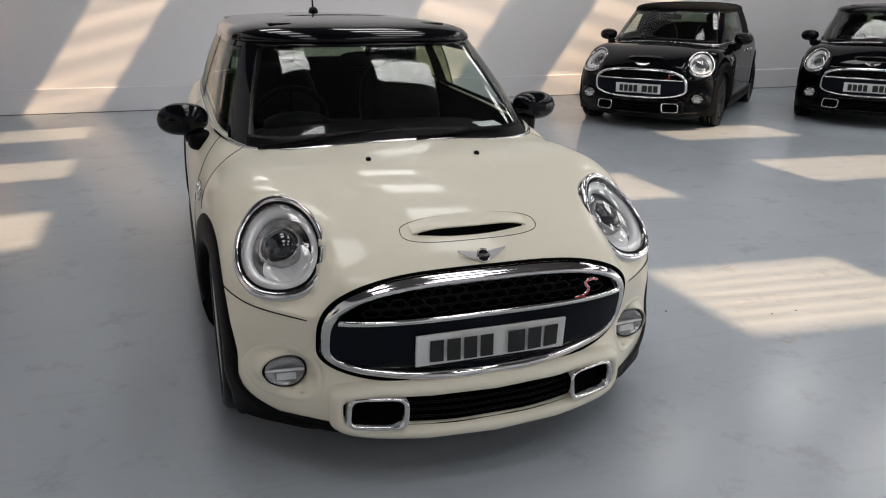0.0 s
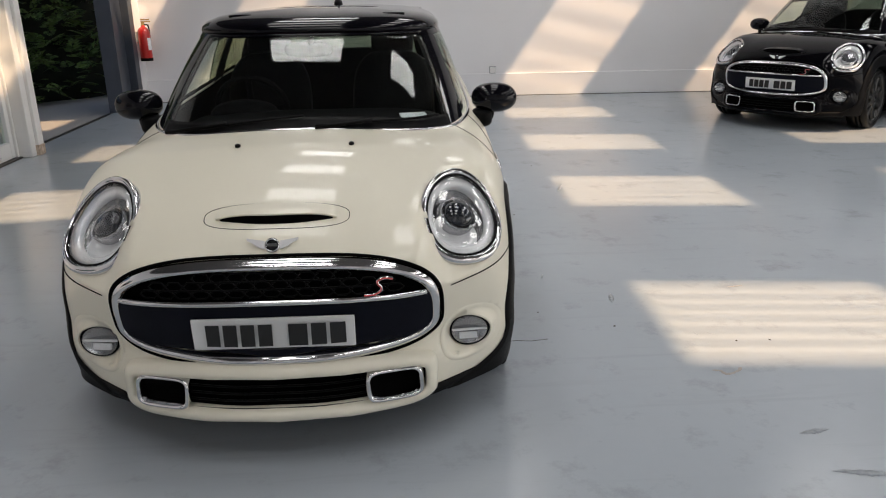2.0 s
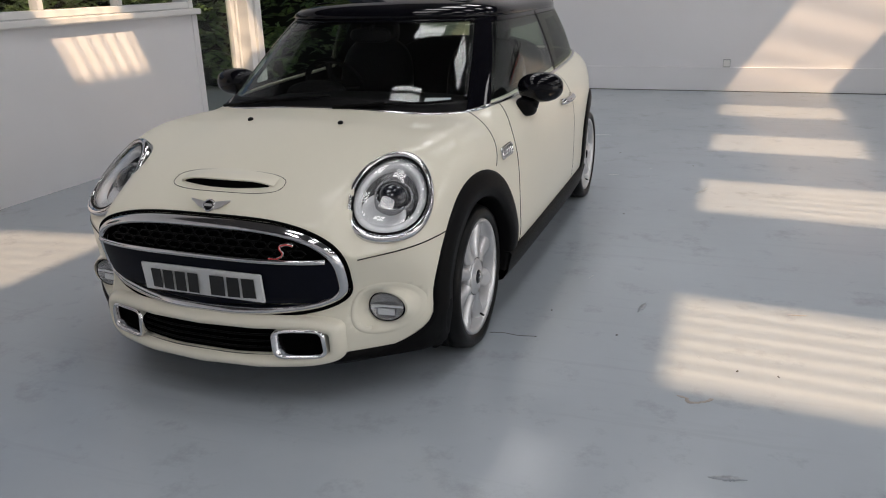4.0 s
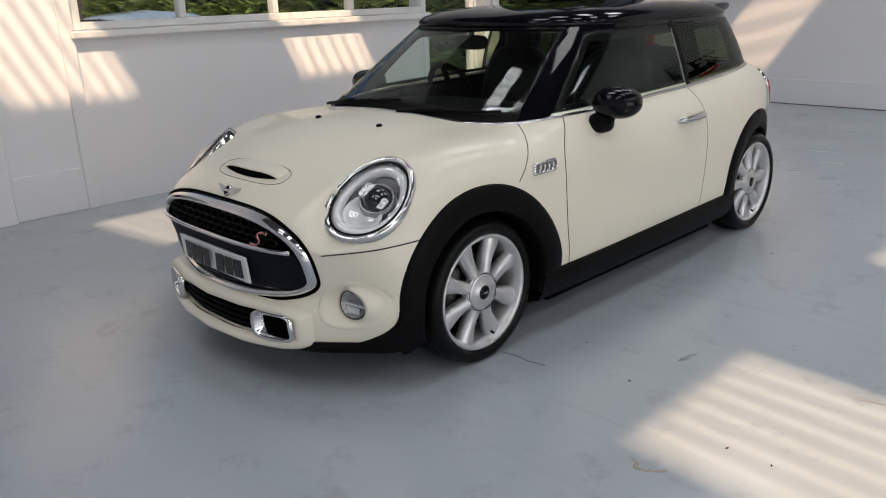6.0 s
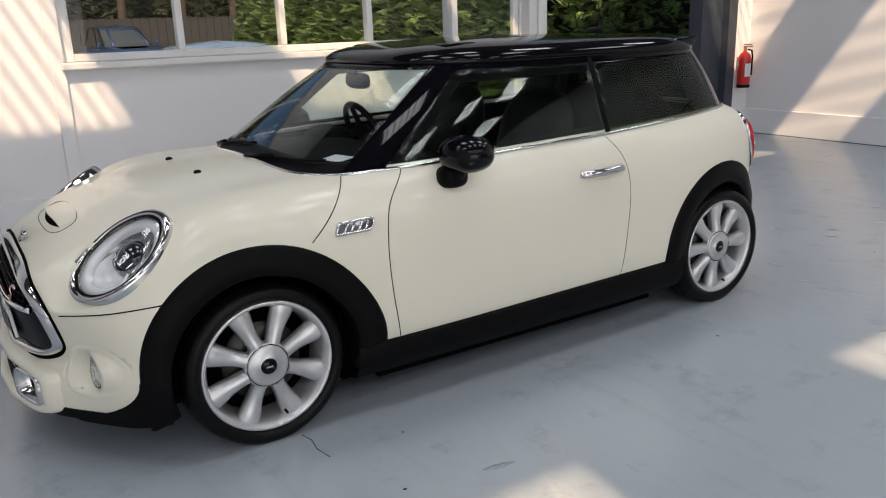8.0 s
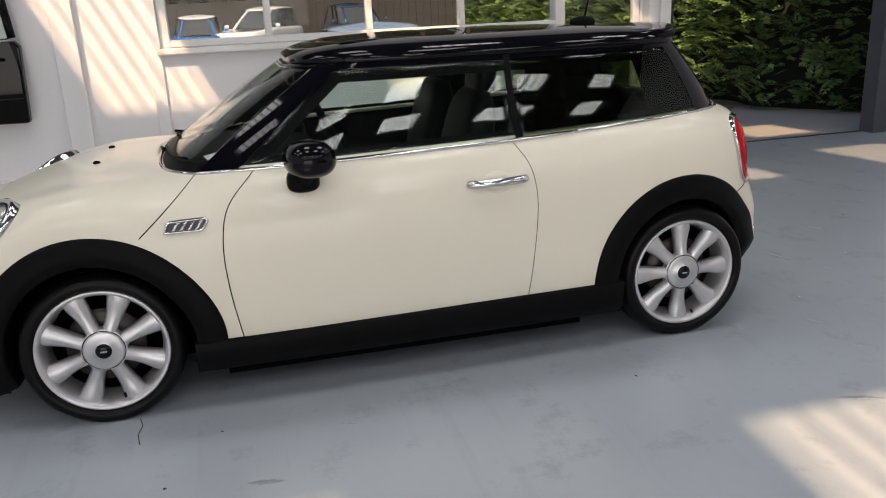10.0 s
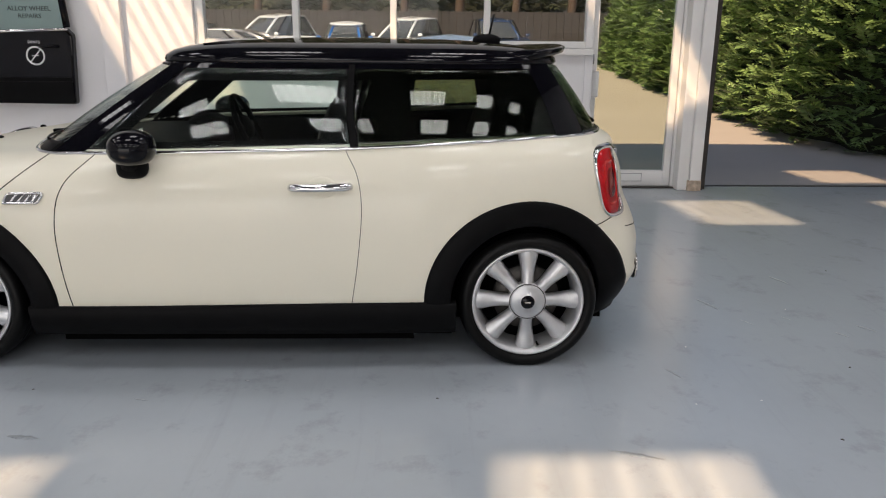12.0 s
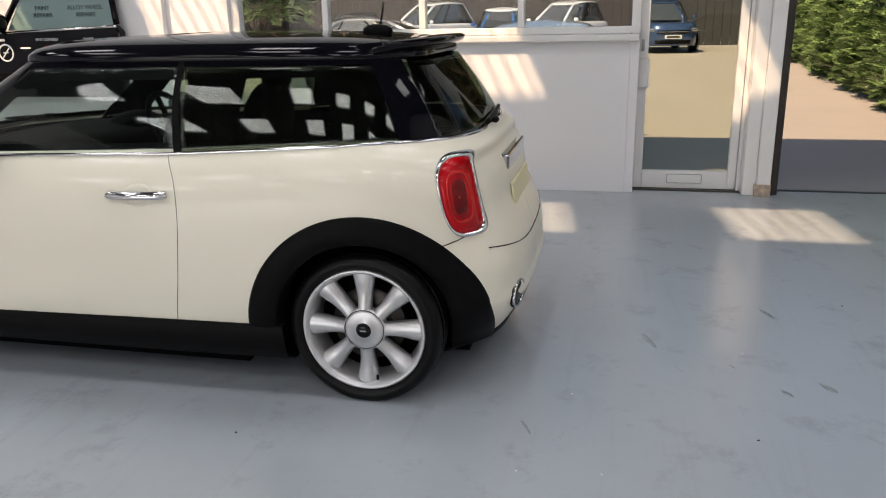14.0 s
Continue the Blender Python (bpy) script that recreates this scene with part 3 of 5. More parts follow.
def pool(r, seed):
    """The dried edge of a small pool."""
    rng = random.Random(seed)
    n = 40
    rad = [r * (1 + 0.16 * math.sin(3 * a + 1) + 0.08 * math.sin(5 * a) + 0.04 * rng.uniform(-1, 1)) for a in lin(0, 2 * math.pi * (n - 1) / n, n)]
    pts = [[(rad[i] * k * math.cos(2 * math.pi * i / n), 0.62 * rad[i] * k * math.sin(2 * math.pi * i / n), h) for i in range(n)] for k, h in ((1.04, 0), (1.0, 0.0006), (0.86, 0.0004), (0.74, 0))]
    return [p for q in pts for p in q], [(j * n + i, j * n + (i + 1) % n, (j + 1) * n + (i + 1) % n, (j + 1) * n + i) for j in range(3) for i in range(n) if 17 < i < 37]


DIRT = mat("dirt", (0.06, 0.055, 0.05), 0.9, var=0.4, scale=60)
STAIN = mat("rusty stain", (0.29, 0.265, 0.235), 0.4, var=0.3, scale=30)
SCUFF = mat("rubber scuff", (0.295, 0.327, 0.358), 0.4, var=0.25, scale=40)
PALE = mat("paint fleck", (0.7, 0.7, 0.68), 0.6)
for x, y, l, w, sd in ((1.38, 0.235, 0.008, 0.007, 2), (0.86, 3.97, 0.008, 0.006, 3), (1.15, 2.1, 0.008, 0.006, 5), (1.5, 3.6, 0.010, 0.006, 6), (1.05, 0.42, 0.007, 0.006, 7), (-0.6, 4.6, 0.012, 0.005, 9), (1.88, 0.04, 0.010, 0.006, 11), (2.03, 0.04, 0.010, 0.004, 12)):
    litter("grit", "dark scrap of grit on the grey floor", "debris", x, y, sd * 40, fleck(l, w, 0.003, sd), DIRT)
for x, y, sd in ((1.21, 3.15, 31), (1.18, 3.43, 32), (0.10, 4.02, 33), (0.62, 3.30, 34)):
    litter("paint_fleck", "tiny white fleck on the grey floor", "debris", x, y, sd * 30, fleck(0.006, 0.004, 0.002, sd), PALE)
for x, y, turn, l, w, n, sd in ((0.39, 4.31, 30, 0.11, 0.06, 26, 4), (0.47, 4.14, 30, 0.08, 0.04, 10, 41), (0.30, 3.73, 28, 0.09, 0.02, 7, 42), (0.92, 3.15, 25, 0.12, 0.025, 9, 43), (0.24, 3.96, 30, 0.06, 0.02, 6, 44), (-0.42, 4.21, 20, 0.16, 0.05, 12, 45),
                               (1.15, 0.90, 75, 0.07, 0.018, 9, 1), (1.45, 0.57, 80, 0.13, 0.05, 9, 46), (0.976, 1.29, 60, 0.04, 0.015, 6, 47), (1.73, 0.12, 110, 0.05, 0.006, 3, 48), (1.80, 0.12, 140, 0.05, 0.006, 3, 49),
                               (1.86, -0.70, 10, 0.12, 0.05, 12, 50), (1.90, -0.95, 170, 0.20, 0.06, 12, 52), (0.02, 3.62, 20, 0.2, 0.05, 10, 53), 
                               (2.6, -0.4, 5, 0.25, 0.05, 9, 59), (0.55, 4.75, 20, 0.25, 0.06, 10, 60), (0.3, 5.2, 10, 0.3, 0.08, 10, 61), (1.6, 2.8, 70, 0.2, 0.05, 8, 62)):
    litter("scuff_mark", "dark rubber scuff rubbed into the floor paint", "scuff", x, y, turn, smear(l, w, n, sd), SCUFF)
litter("stain", "dried brown-edged pool stain on the grey floor", "stain", 1.745, -0.21, 20, pool(0.070, 21), STAIN)
litter("stain", "faint reddish smear on the grey floor", "stain", 2.13, 0.68, 10, smear(0.09, 0.02, 5, 22), STAIN)
litter("floor_crack", "thin hairline crack in the floor paint", "crack", 0, 0, 0, tube(curve_pts_flat(((0.84, 0.10), (0.90, 0.115), (0.97, 0.105), (1.05, 0.12))), 0.0022, False, 5, 0.4, (0, 0, 1)), DIRT)

# ---- the hatchbacks in the hall ----
# Car coordinates: x to the car's left, y from the front axle to the rear, z up.
YC, ZK, HALF, NF = 1.15, 0.42, 0.872, 3.8


def body_n(y):
    return NF if y < YC else 4.5


def body_b(y, z=1.0):
    k = smooth(0.0, 0.14, 0.42 - z)
    return 1.885 + 0.045 * k if y < YC else 1.915 + 0.025 * smooth(0.0, 0.05, 0.42 - z) - 0.11 * (max(0, 0.42 - z) / 0.22) ** 1.5


def body_p(y):
    return 7.0 - 2.8 * smooth(-0.2, 0.5, y) + 2.6 * smooth(1.9, 2.9, y)


def belt_z(y):
    """Height of the waist line along the side."""
    return 0.94 + 0.0265 * (min(y, 1.7) - 0.67) + 0.052 * (min(max(y, 1.7), 2.55) - 1.7)


FRONT_B, FRONT_N = 1.335, 5       # how far forward the foot of the screen bows, and how squarely


def body_t(y):
    """Height of the crown of the skin, from the bonnet line in front and from the waist line behind it."""
    f = 0.941 + (0.12 * y - 0.19 * y * y if y < 0 else 0.05 * y)
    w = smooth(0.20, 0.60, y)
    if w == 0:
        return f
    yy = min(y, 2.80)
    xr = 0.746 * max(0.0, 1 - abs((yy - 1.6) / FRONT_B) ** FRONT_N) ** (1 / FRONT_N) if yy < 1.6 else 0.746 * (1 - abs((yy - 1.6) / 1.28) ** 4) ** 0.25
    s = (abs(xr / HALF) ** body_n(yy) + abs((yy - YC) / body_b(yy)) ** body_n(yy)) ** (1 / body_n(yy))
    p = body_p(yy)
    return f + (ZK + (belt_z(yy) - ZK) / (1 - min(s, 0.99) ** p) ** (1 / p) - f) * w


HL_C, HL_UP, HL_SIDE = Vector((0.614, -0.404, 0.750)), Vector((0.180, 0.800, 0.572)), Vector((0.906, 0.091, -0.413))
HL_W, HL_H = 0.139, 0.204
HL_N = HL_SIDE.cross(HL_UP).normalized()


def lamp_facet(x, y, z):
    """Flatten the corner of the wing to the plane of the headlight."""
    ax = abs(x)
    w = smooth(0.46, 0.58, ax) * smooth(-0.05, -0.2, y)
    if w == 0:
        return z
    q = HL_C.z - 0.010 - (HL_N.x * (ax - HL_C.x) + HL_N.y * (y - HL_C.y)) / HL_N.z
    k = 0.05
    h = min(1, max(0, 0.5 + 0.5 * (z - q) / k))
    low = z + (q - z) * h - k * h * (1 - h)
    return z + (low - z) * w


def body_z(x, y, facet=True):
    n = body_n(y)
    s = (abs(x / HALF) ** n + abs((y - YC) / body_b(y)) ** n) ** (1 / n)
    if s >= 1:
        return ZK
    p = body_p(y)
    crown = 0.080 * x * x * smooth(0.70, 0.40, abs(x)) * smooth(0.50, 0.22, y)
    z = ZK + (body_t(y) - ZK) * (1 - s ** p) ** (1 / p) - crown * smooth(1.0, 0.93, s)
    return lamp_facet(x, y, z) if facet else z


def tuck(z):
    return HALF - 0.035 * (max(0, ZK - z) / 0.22) ** 2


def side_x(y, z):
    """Half width of the body at y and z."""
    if z <= ZK:
        n = body_n(y)
        return tuck(z) * max(0.0, 1 - abs((y - YC) / body_b(y, z)) ** n) ** (1 / n)
    lo, hi = 0.0, HALF
    for _ in range(30):
        m = (lo + hi) / 2
        lo, hi = (m, hi) if body_z(m, y) > z else (lo, m)
    return lo


def nose_y(x, z, facet=True):
    """The front surface at x and z."""
    if z <= ZK:
        return YC - body_b(-1, z) * max(0.0, 1 - abs(x / tuck(z)) ** NF) ** (1 / NF)
    lo, hi = YC - 1.885, 0.3
    for _ in range(30):
        m = (lo + hi) / 2
        lo, hi = (lo, m) if body_z(x, m, facet) > z else (m, hi)
    return hi


def tail_y(x, z):
    lo, hi = 2.0, YC + 1.915
    if z <= ZK:
        return YC + body_b(3, z) * max(0.0, 1 - abs(x / tuck(z)) ** 4.5) ** (1 / 4.5)
    for _ in range(30):
        m = (lo + hi) / 2
        lo, hi = (m, hi) if body_z(x, m) > z else (lo, m)
    return lo


def even(pts, n):
    """n points evenly spaced along a polyline."""
    d = [0.0]
    for a, b in zip(pts, pts[1:]):
        d.append(d[-1] + (Vector(b) - Vector(a)).length)
    out, j = [], 0
    for i in range(n):
        t = d[-1] * i / (n - 1)
        while j < len(d) - 2 and d[j + 1] < t:
            j += 1
        f = (t - d[j]) / max(1e-9, d[j + 1] - d[j])
        out.append(tuple(a + (b - a) * f for a, b in zip(pts[j], pts[j + 1])))
    return out


def sup(a, b, n, th):
    c, s = math.cos(th), math.sin(th)
    return math.copysign(a * abs(c) ** (2 / n), c), math.copysign(b * abs(s) ** (2 / n), s)


def half_ring(a, yc, bf, nf, br, nr):
    """Three stretches of a plan outline from the front centre to the rear centre."""
    def arc(t0, t1, k):
        o = []
        for t in lin(t0, t1, 120):
            x, y = sup(a, bf if t > 0 else br, nf if t > 0 else nr, t)
            o.append((max(0, x), yc - y))
        return even(o, k)
    q = math.pi / 4
    return arc(2 * q, q, 41), arc(q, -q, 121), arc(-q, -2 * q, 41)


GLOW = half_ring(0.746, 1.6, FRONT_B, FRONT_N, 1.28, 4)
GTOP = half_ring(0.618, 1.6, 0.755, 4, 1.06, 5)


def on_ring(ring, u):
    """u runs 0 at the front centre, 0.25 and 0.75 at the corners, 1 at the rear centre, and on or back along the other side."""
    sx = 1
    if u < 0:
        u, sx = -u, -1
    if u > 1:
        u, sx = 2 - u, -sx
    k, f = (0, u * 4) if u < 0.25 else (1, (u - 0.25) * 2) if u < 0.75 else (2, (u - 0.75) * 4)
    arc = ring[k]
    t = min(f, 1) * (len(arc) - 1)
    i = min(int(t), len(arc) - 2)
    return sx * (arc[i][0] + (arc[i + 1][0] - arc[i][0]) * (t - i)), arc[i][1] + (arc[i + 1][1] - arc[i][1]) * (t - i)


def cabin(u, v, du=0.0, out=0.0):
    """The glasshouse; v is 0 at the waist and 1 under the roof, du shifts u towards the top."""
    a, b = on_ring(GLOW, u), on_ring(GTOP, u + du)
    zb = body_z(*a) + (belt_z(a[1]) - body_z(*a)) * smooth(0.27, 0.33, abs(u)) - 0.008
    front = max(0, math.cos(u * 2 * math.pi)) if abs(u) < 0.25 else 0
    bul = 0.012 * (1 - front) * math.sin(math.pi * v) + 0.024 * front * math.sin(math.pi * max(0, v) ** 1.4) + out
    x, y = a[0] + (b[0] - a[0]) * v, a[1] + (b[1] - a[1]) * v
    d = math.hypot(x, (y - 1.7) * 0.6) or 1
    return x + x / d * bul, y + (y - 1.7) * 0.6 / d * bul, zb + (1.312 - zb) * v


def cabin_patch(u0, u1, v0, v1, t0=None, t1=None, out=0.0, nu=24, nv=12):
    t0, t1 = u0 if t0 is None else t0, u1 if t1 is None else t1

    def f(s, v):
        ub, ut = u0 + (u1 - u0) * s, t0 + (t1 - t0) * s
        return cabin(ub + (ut - ub) * v, v, 0.0, out)
    return grid(f, lin(0, 1, nu), lin(v0, v1, nv))


def flip(geo):
    return [(-v[0], v[1], v[2]) for v in geo[0]], [tuple(reversed(f)) for f in geo[1]]


ROOF = [(0.985, 1.308), (1.002, 1.309), (1.009, 1.318), (1.002, 1.337), (0.966, 1.358), (0.88, 1.379), (0.72, 1.395), (0.5, 1.405), (0.25, 1.410), (0.02, 1.411)]


def roof_pt(u, k):
    s, z = ROOF[k]
    x, y = on_ring(GTOP, u)
    return x * s, 1.7 + (y - 1.7) * s, z


MOUTH_W, MOUTH_Z, MOUTH_UP, MOUTH_DN, N_UP, N_DN = 0.514, 0.482, 0.192, 0.097, 3.4, 2.9


def open_front(x, y, z):
    """True where the shell is cut for the grille, the lower intake and the lamps."""
    if MOUTH_Z - MOUTH_DN < z < MOUTH_Z + MOUTH_UP and abs(x) < mouth_half(z) + 0.008 and y < -0.45:
        return True
    if abs(x) < 0.500 and 0.216 < z < 0.322 and y < -0.5:
        return True
    d = Vector((abs(x), y, z)) - HL_C
    if (d.dot(HL_SIDE) / HL_W) ** 2 + (d.dot(HL_UP) / HL_H) ** 2 < 0.84 and abs(x) > 0.45:
        return True
    return math.hypot(abs(x) - 0.622, z - 0.368) < 0.077 and y < -0.4


def body_shell():
    """The painted shell: one skin from the sills over the wings and bonnet, open at the cabin and over the wheels."""
    half = half_ring(HALF, YC, 1.885, NF, 1.915, 4.5)
    pts = even([*half[0], *half[1][1:], *half[2][1:]], 250)
    outline = pts + [(-x, y) for x, y in pts[-2:0:-1]]
    n = len(outline)
    vs, rows = [], []
    for z in lin(0.19, ZK, 13)[:-1]:
        k = tuck(z) / HALF
        rows.append([(x * k, YC + (y - YC) * body_b(y, z) / body_b(y), z) for x, y in outline])
    for ph in lin(0, 1, 58):
        s = math.cos(ph * math.pi / 2 * 0.93) ** 0.42
        ring = [(x * s, YC + (y - YC) * s, body_z(x * s, YC + (y - YC) * s)) for x, y in outline]
        if ph == 0:
            low = rows[-1]
            rows += [[tuple(a + (b - a) * t for a, b in zip(p, q)) for p, q in zip(low, ring)] for t in lin(0.125, 0.875, 7)]
        rows.append(ring)
    keep = []
    for j in range(len(rows) - 1):
        for i in range(n):
            k = (i + 1) % n
            c = [(rows[j][i][q] + rows[j + 1][k][q]) / 2 for q in range(3)]
            if abs(c[0]) > 0.5 and min(math.hypot(c[1], c[2] - 0.31), math.hypot(c[1] - 2.495, c[2] - 0.31)) < 0.395:
                continue
            if c[1] < 0.0 and open_front(*c):
                continue
            nn, bb, yy = (FRONT_N, FRONT_B, 1.6) if c[1] < 1.6 else (4, 1.28, 1.6)
            if c[2] > 0.8 and abs(c[0] / 0.715) ** nn + abs((c[1] - yy) / (bb - 0.025)) ** nn < 1:
                continue
            keep.append((j * n + i, j * n + k, (j + 1) * n + k, (j + 1) * n + i))
    for r in rows:
        vs += r
    used = sorted({i for f in keep for i in f})
    new_i = {o: k for k, o in enumerate(used)}
    return [vs[i] for i in used], [tuple(new_i[i] for i in f) for f in keep]


def on_side(pts, sx, out=0.0):
    return [(sx * (side_x(y, z) + out), y, z) for y, z in pts]


def curve_pts(keys, n):
    """A smooth open curve through keys."""
    k = [Vector(p) for p in keys]
    k = [2 * k[0] - k[1], *k, 2 * k[-1] - k[-2]]
    o = []
    for i in range(1, len(k) - 2):
        for t in lin(0, 1, n)[:-1]:
            a, b, c, d = k[i - 1:i + 3]
            o.append(0.5 * (2 * b + (c - a) * t + (2 * a - 5 * b + 4 * c - d) * t * t + (3 * b - a - 3 * c + d) * t ** 3))
    return [*o, k[-2]]


def arch(yw, sx, spread):
    """The plastic lip round a wheel opening."""
    prof = [(0.334, -0.09), (0.334, -0.003), (0.340, 0.012), (0.385, 0.016), (0.432, 0.012), (0.445, 0.005), (0.447, -0.006)]

    def f(a, k):
        r, o = prof[k]
        flare = 1 + (spread * max(0, math.cos(a)) ** 6 * 0.07 if yw < 1 else 0) + (0.16 * smooth(0.93, 1.0, -math.cos(a)) * (1 if math.sin(a) < 0 else 0) * (k > 2) * 0.25 if yw < 1 else (0.050 if math.cos(a) > 0 else 0.012) * abs(math.cos(a)) ** 3 * (k > 2))
        y, z = yw + math.cos(a) * r * flare, 0.31 + math.sin(a) * r
        return sx * (side_x(y, max(z, 0.2)) + o), y, z
    g = grid(f, lin(radians(-17), radians(200 if yw < 1 else 194), 60), range(len(prof)))
    return g


def wheel(parent, yw, sx, rim_mat):
    m = pose(sx * 0.724, yw + 0.008, 0.300) @ pose(0, 0, 0, 0, 90 * sx, 0) @ Matrix.Diagonal((1.03, 1.03, 1.024, 1))
    tread = [(0.238, 0.088), (0.243, 0.098), (0.258, 0.108), (0.279, 0.105), (0.292, 0.090), (0.299, 0.064), (0.300, 0.042), (0.293, 0.040), (0.293, 0.034), (0.301, 0.032), (0.301, 0.008),
             (0.293, 0.006), (0.293, -0.006), (0.301, -0.008), (0.301, -0.05), (0.292, -0.088), (0.262, -0.10), (0.235, -0.09)]
    vs, fs = lathe(tread, 72, m)
    # the tyre stands flattened under the weight of the car
    vs = [Vector((v.x + sx * 0.006 * smooth(0.05, 0.0, v.z), v.y, max(v.z, 0.0008))) for v in vs]
    w = part("wheel", (vs, fs), RUBBER, parent, "black low-profile tyre")
    part("rim", lathe([(0.200, -0.09), (0.205, 0.02), (0.213, 0.066), (0.221, 0.082), (0.227, 0.097), (0.238, 0.101), (0.241, 0.095), (0.238, 0.08)], 64, m), rim_mat, w, "bright alloy rim")
    part("brake_disc", lathe([(0.0, 0.0), (0.145, 0.0), (0.145, 0.018), (0.09, 0.02), (0.0, 0.03)], 40, m), STEEL, w, "grey steel brake disc")
    # black disc that paints the shade behind the spokes
    part("barrel", lathe([(0.0, -0.02), (0.201, -0.02), (0.203, -0.08)], 40, m), GAPSHADE, w)

    def spoke(u, v):
        # v from hub to rim, u round the section
        r = 0.080 + v * 0.146
        wd = 0.0275 + 0.0165 * smooth(0.05, 0.95, v) ** 1.3
        h = 0.083 - 0.010 * math.sin(v * math.pi) - 0.008 * smooth(0.8, 1.0, v)
        c, s = math.cos(u), math.sin(u)
        return r, wd * math.copysign(abs(c) ** 0.92, c), h - 0.026 + 0.032 * s
    us = [2 * math.pi * i / 14 for i in range(14)]
    base = grid(spoke, us, lin(0, 1, 9), True)
    for k in range(8):
        part("spoke", moved(base, m @ pose(0, 0, 0, 0, 0, 45 * k + (22.5 if yw < 1 else 0))), rim_mat, w)
    part("hub", lathe([(0.0, 0.094), (0.034, 0.094), (0.036, 0.091), (0.066, 0.089), (0.0745, 0.087), (0.0755, 0.082), (0.078, 0.082), (0.080, 0.084), (0.084, 0.074), (0.085, 0.05)], 48, m), rim_mat, w)
    part("hub_seam", lathe([(0.0750, 0.0835), (0.0785, 0.0835)], 48, m), CLAD, w)
    cap = part("hub_cap", lathe([(0.0, 0.100), (0.025, 0.099), (0.030, 0.094), (0.030, 0.085)], 28, m), GLOSSB, w, "gloss black centre cap")
    part("cap_mark", moved(box(-0.003, 0.003, -0.012, 0.012, 0.0995, 0.1010), m), CHROME, cap, smooth=False)
    part("valve", moved(tube([(0.185, 0.045, 0.085), (0.195, 0.05, 0.10)], 0.005), m), CLAD, w)
    return w


def headlight(parent, sx):
    c, up, side = HL_C, HL_UP, HL_SIDE
    nrm = side.cross(up).normalized()
    if nrm.y > 0:
        nrm = -nrm

    def at(a, r, h, wx=HL_W, wy=HL_H):
        p = c + side * (math.cos(a) * wx * r) + up * (math.sin(a) * wy * r) + nrm * h
        return sx * p.x, p.y, p.z
    an = lin(0, 2 * math.pi * 47 / 48, 48)

    def ring(prof):
        g = grid(lambda a, k: at(a, *prof[k]), an, range(len(prof)), True)
        return g if sx < 0 else (g[0], [tuple(reversed(f)) for f in g[1]])
    h = part("headlight", ring([(1.02, -0.05), (1.02, 0.000), (1.0, 0.010), (0.955, 0.015), (0.885, 0.012), (0.875, 0.0), (0.875, -0.03)]), CHROME, parent, "round headlight in a broad chrome ring")
    part("gap_ring", ring([(0.876, 0.0), (0.87, 0.011), (0.835, 0.010), (0.83, -0.01)]), CLAD, h)
    part("bowl", ring([(0.835, 0.0), (0.80, -0.012), (0.74, -0.030), (0.68, -0.050), (0.5, -0.065), (0.3, -0.075), (0.01, -0.08)]), LENSD, h, "silvery reflector bowl")
    part("light_ring", ring([(0.83, -0.012), (0.81, -0.002), (0.70, -0.004), (0.64, -0.012), (0.63, -0.028)]), LENSW, h, "white light ring")

    def disc(prof, dx, dy):
        # a round fitting set off the middle of the bowl
        def g(a, k):
            r, d = prof[k]
            p = c + side * (dx + math.cos(a) * r) + up * (dy + math.sin(a) * r * 1.08) + nrm * d
            return sx * p.x, p.y, p.z
        q = grid(g, an, range(len(prof)), True)
        return q if sx < 0 else (q[0], [tuple(reversed(f)) for f in q[1]])
    part("projector", disc([(0.056, -0.07), (0.054, -0.030), (0.048, -0.016), (0.036, -0.004), (0.020, 0.004), (0.001, 0.007)], 0.004, 0.022), PROJ, h, "dark projector lens")
    part("projector_rim", disc([(0.053, -0.034), (0.058, -0.018), (0.063, -0.020), (0.068, -0.055)], 0.004, 0.022), LENSD, h)
    part("low_cup", disc([(0.072, -0.030), (0.066, -0.024), (0.050, -0.044), (0.028, -0.056), (0.001, -0.060)], 0.0, -0.058), LENSW, h, "small silvery reflector cup")
    part("cover_glass", ring([(0.86, 0.004), (0.82, 0.014), (0.65, 0.026), (0.42, 0.034), (0.2, 0.038), (0.01, 0.039)]), LENSG, h, "clear domed glass").visible_shadow = False
    return h


def mouth(t, grow=0.0):
    """Outline of the grille opening in x and z."""
    up = math.sin(t) > 0
    x, z = sup(MOUTH_W + grow, (MOUTH_UP if up else MOUTH_DN) + grow, N_UP if up else N_DN, t)
    return x, MOUTH_Z + z


def mouth_half(z):
    """Half width of the grille opening at a height."""
    s = min(1, abs(z - MOUTH_Z) / (MOUTH_UP if z > MOUTH_Z else MOUTH_DN))
    n = N_UP if z > MOUTH_Z else N_DN
    return MOUTH_W * (1 - s ** n) ** (1 / n)


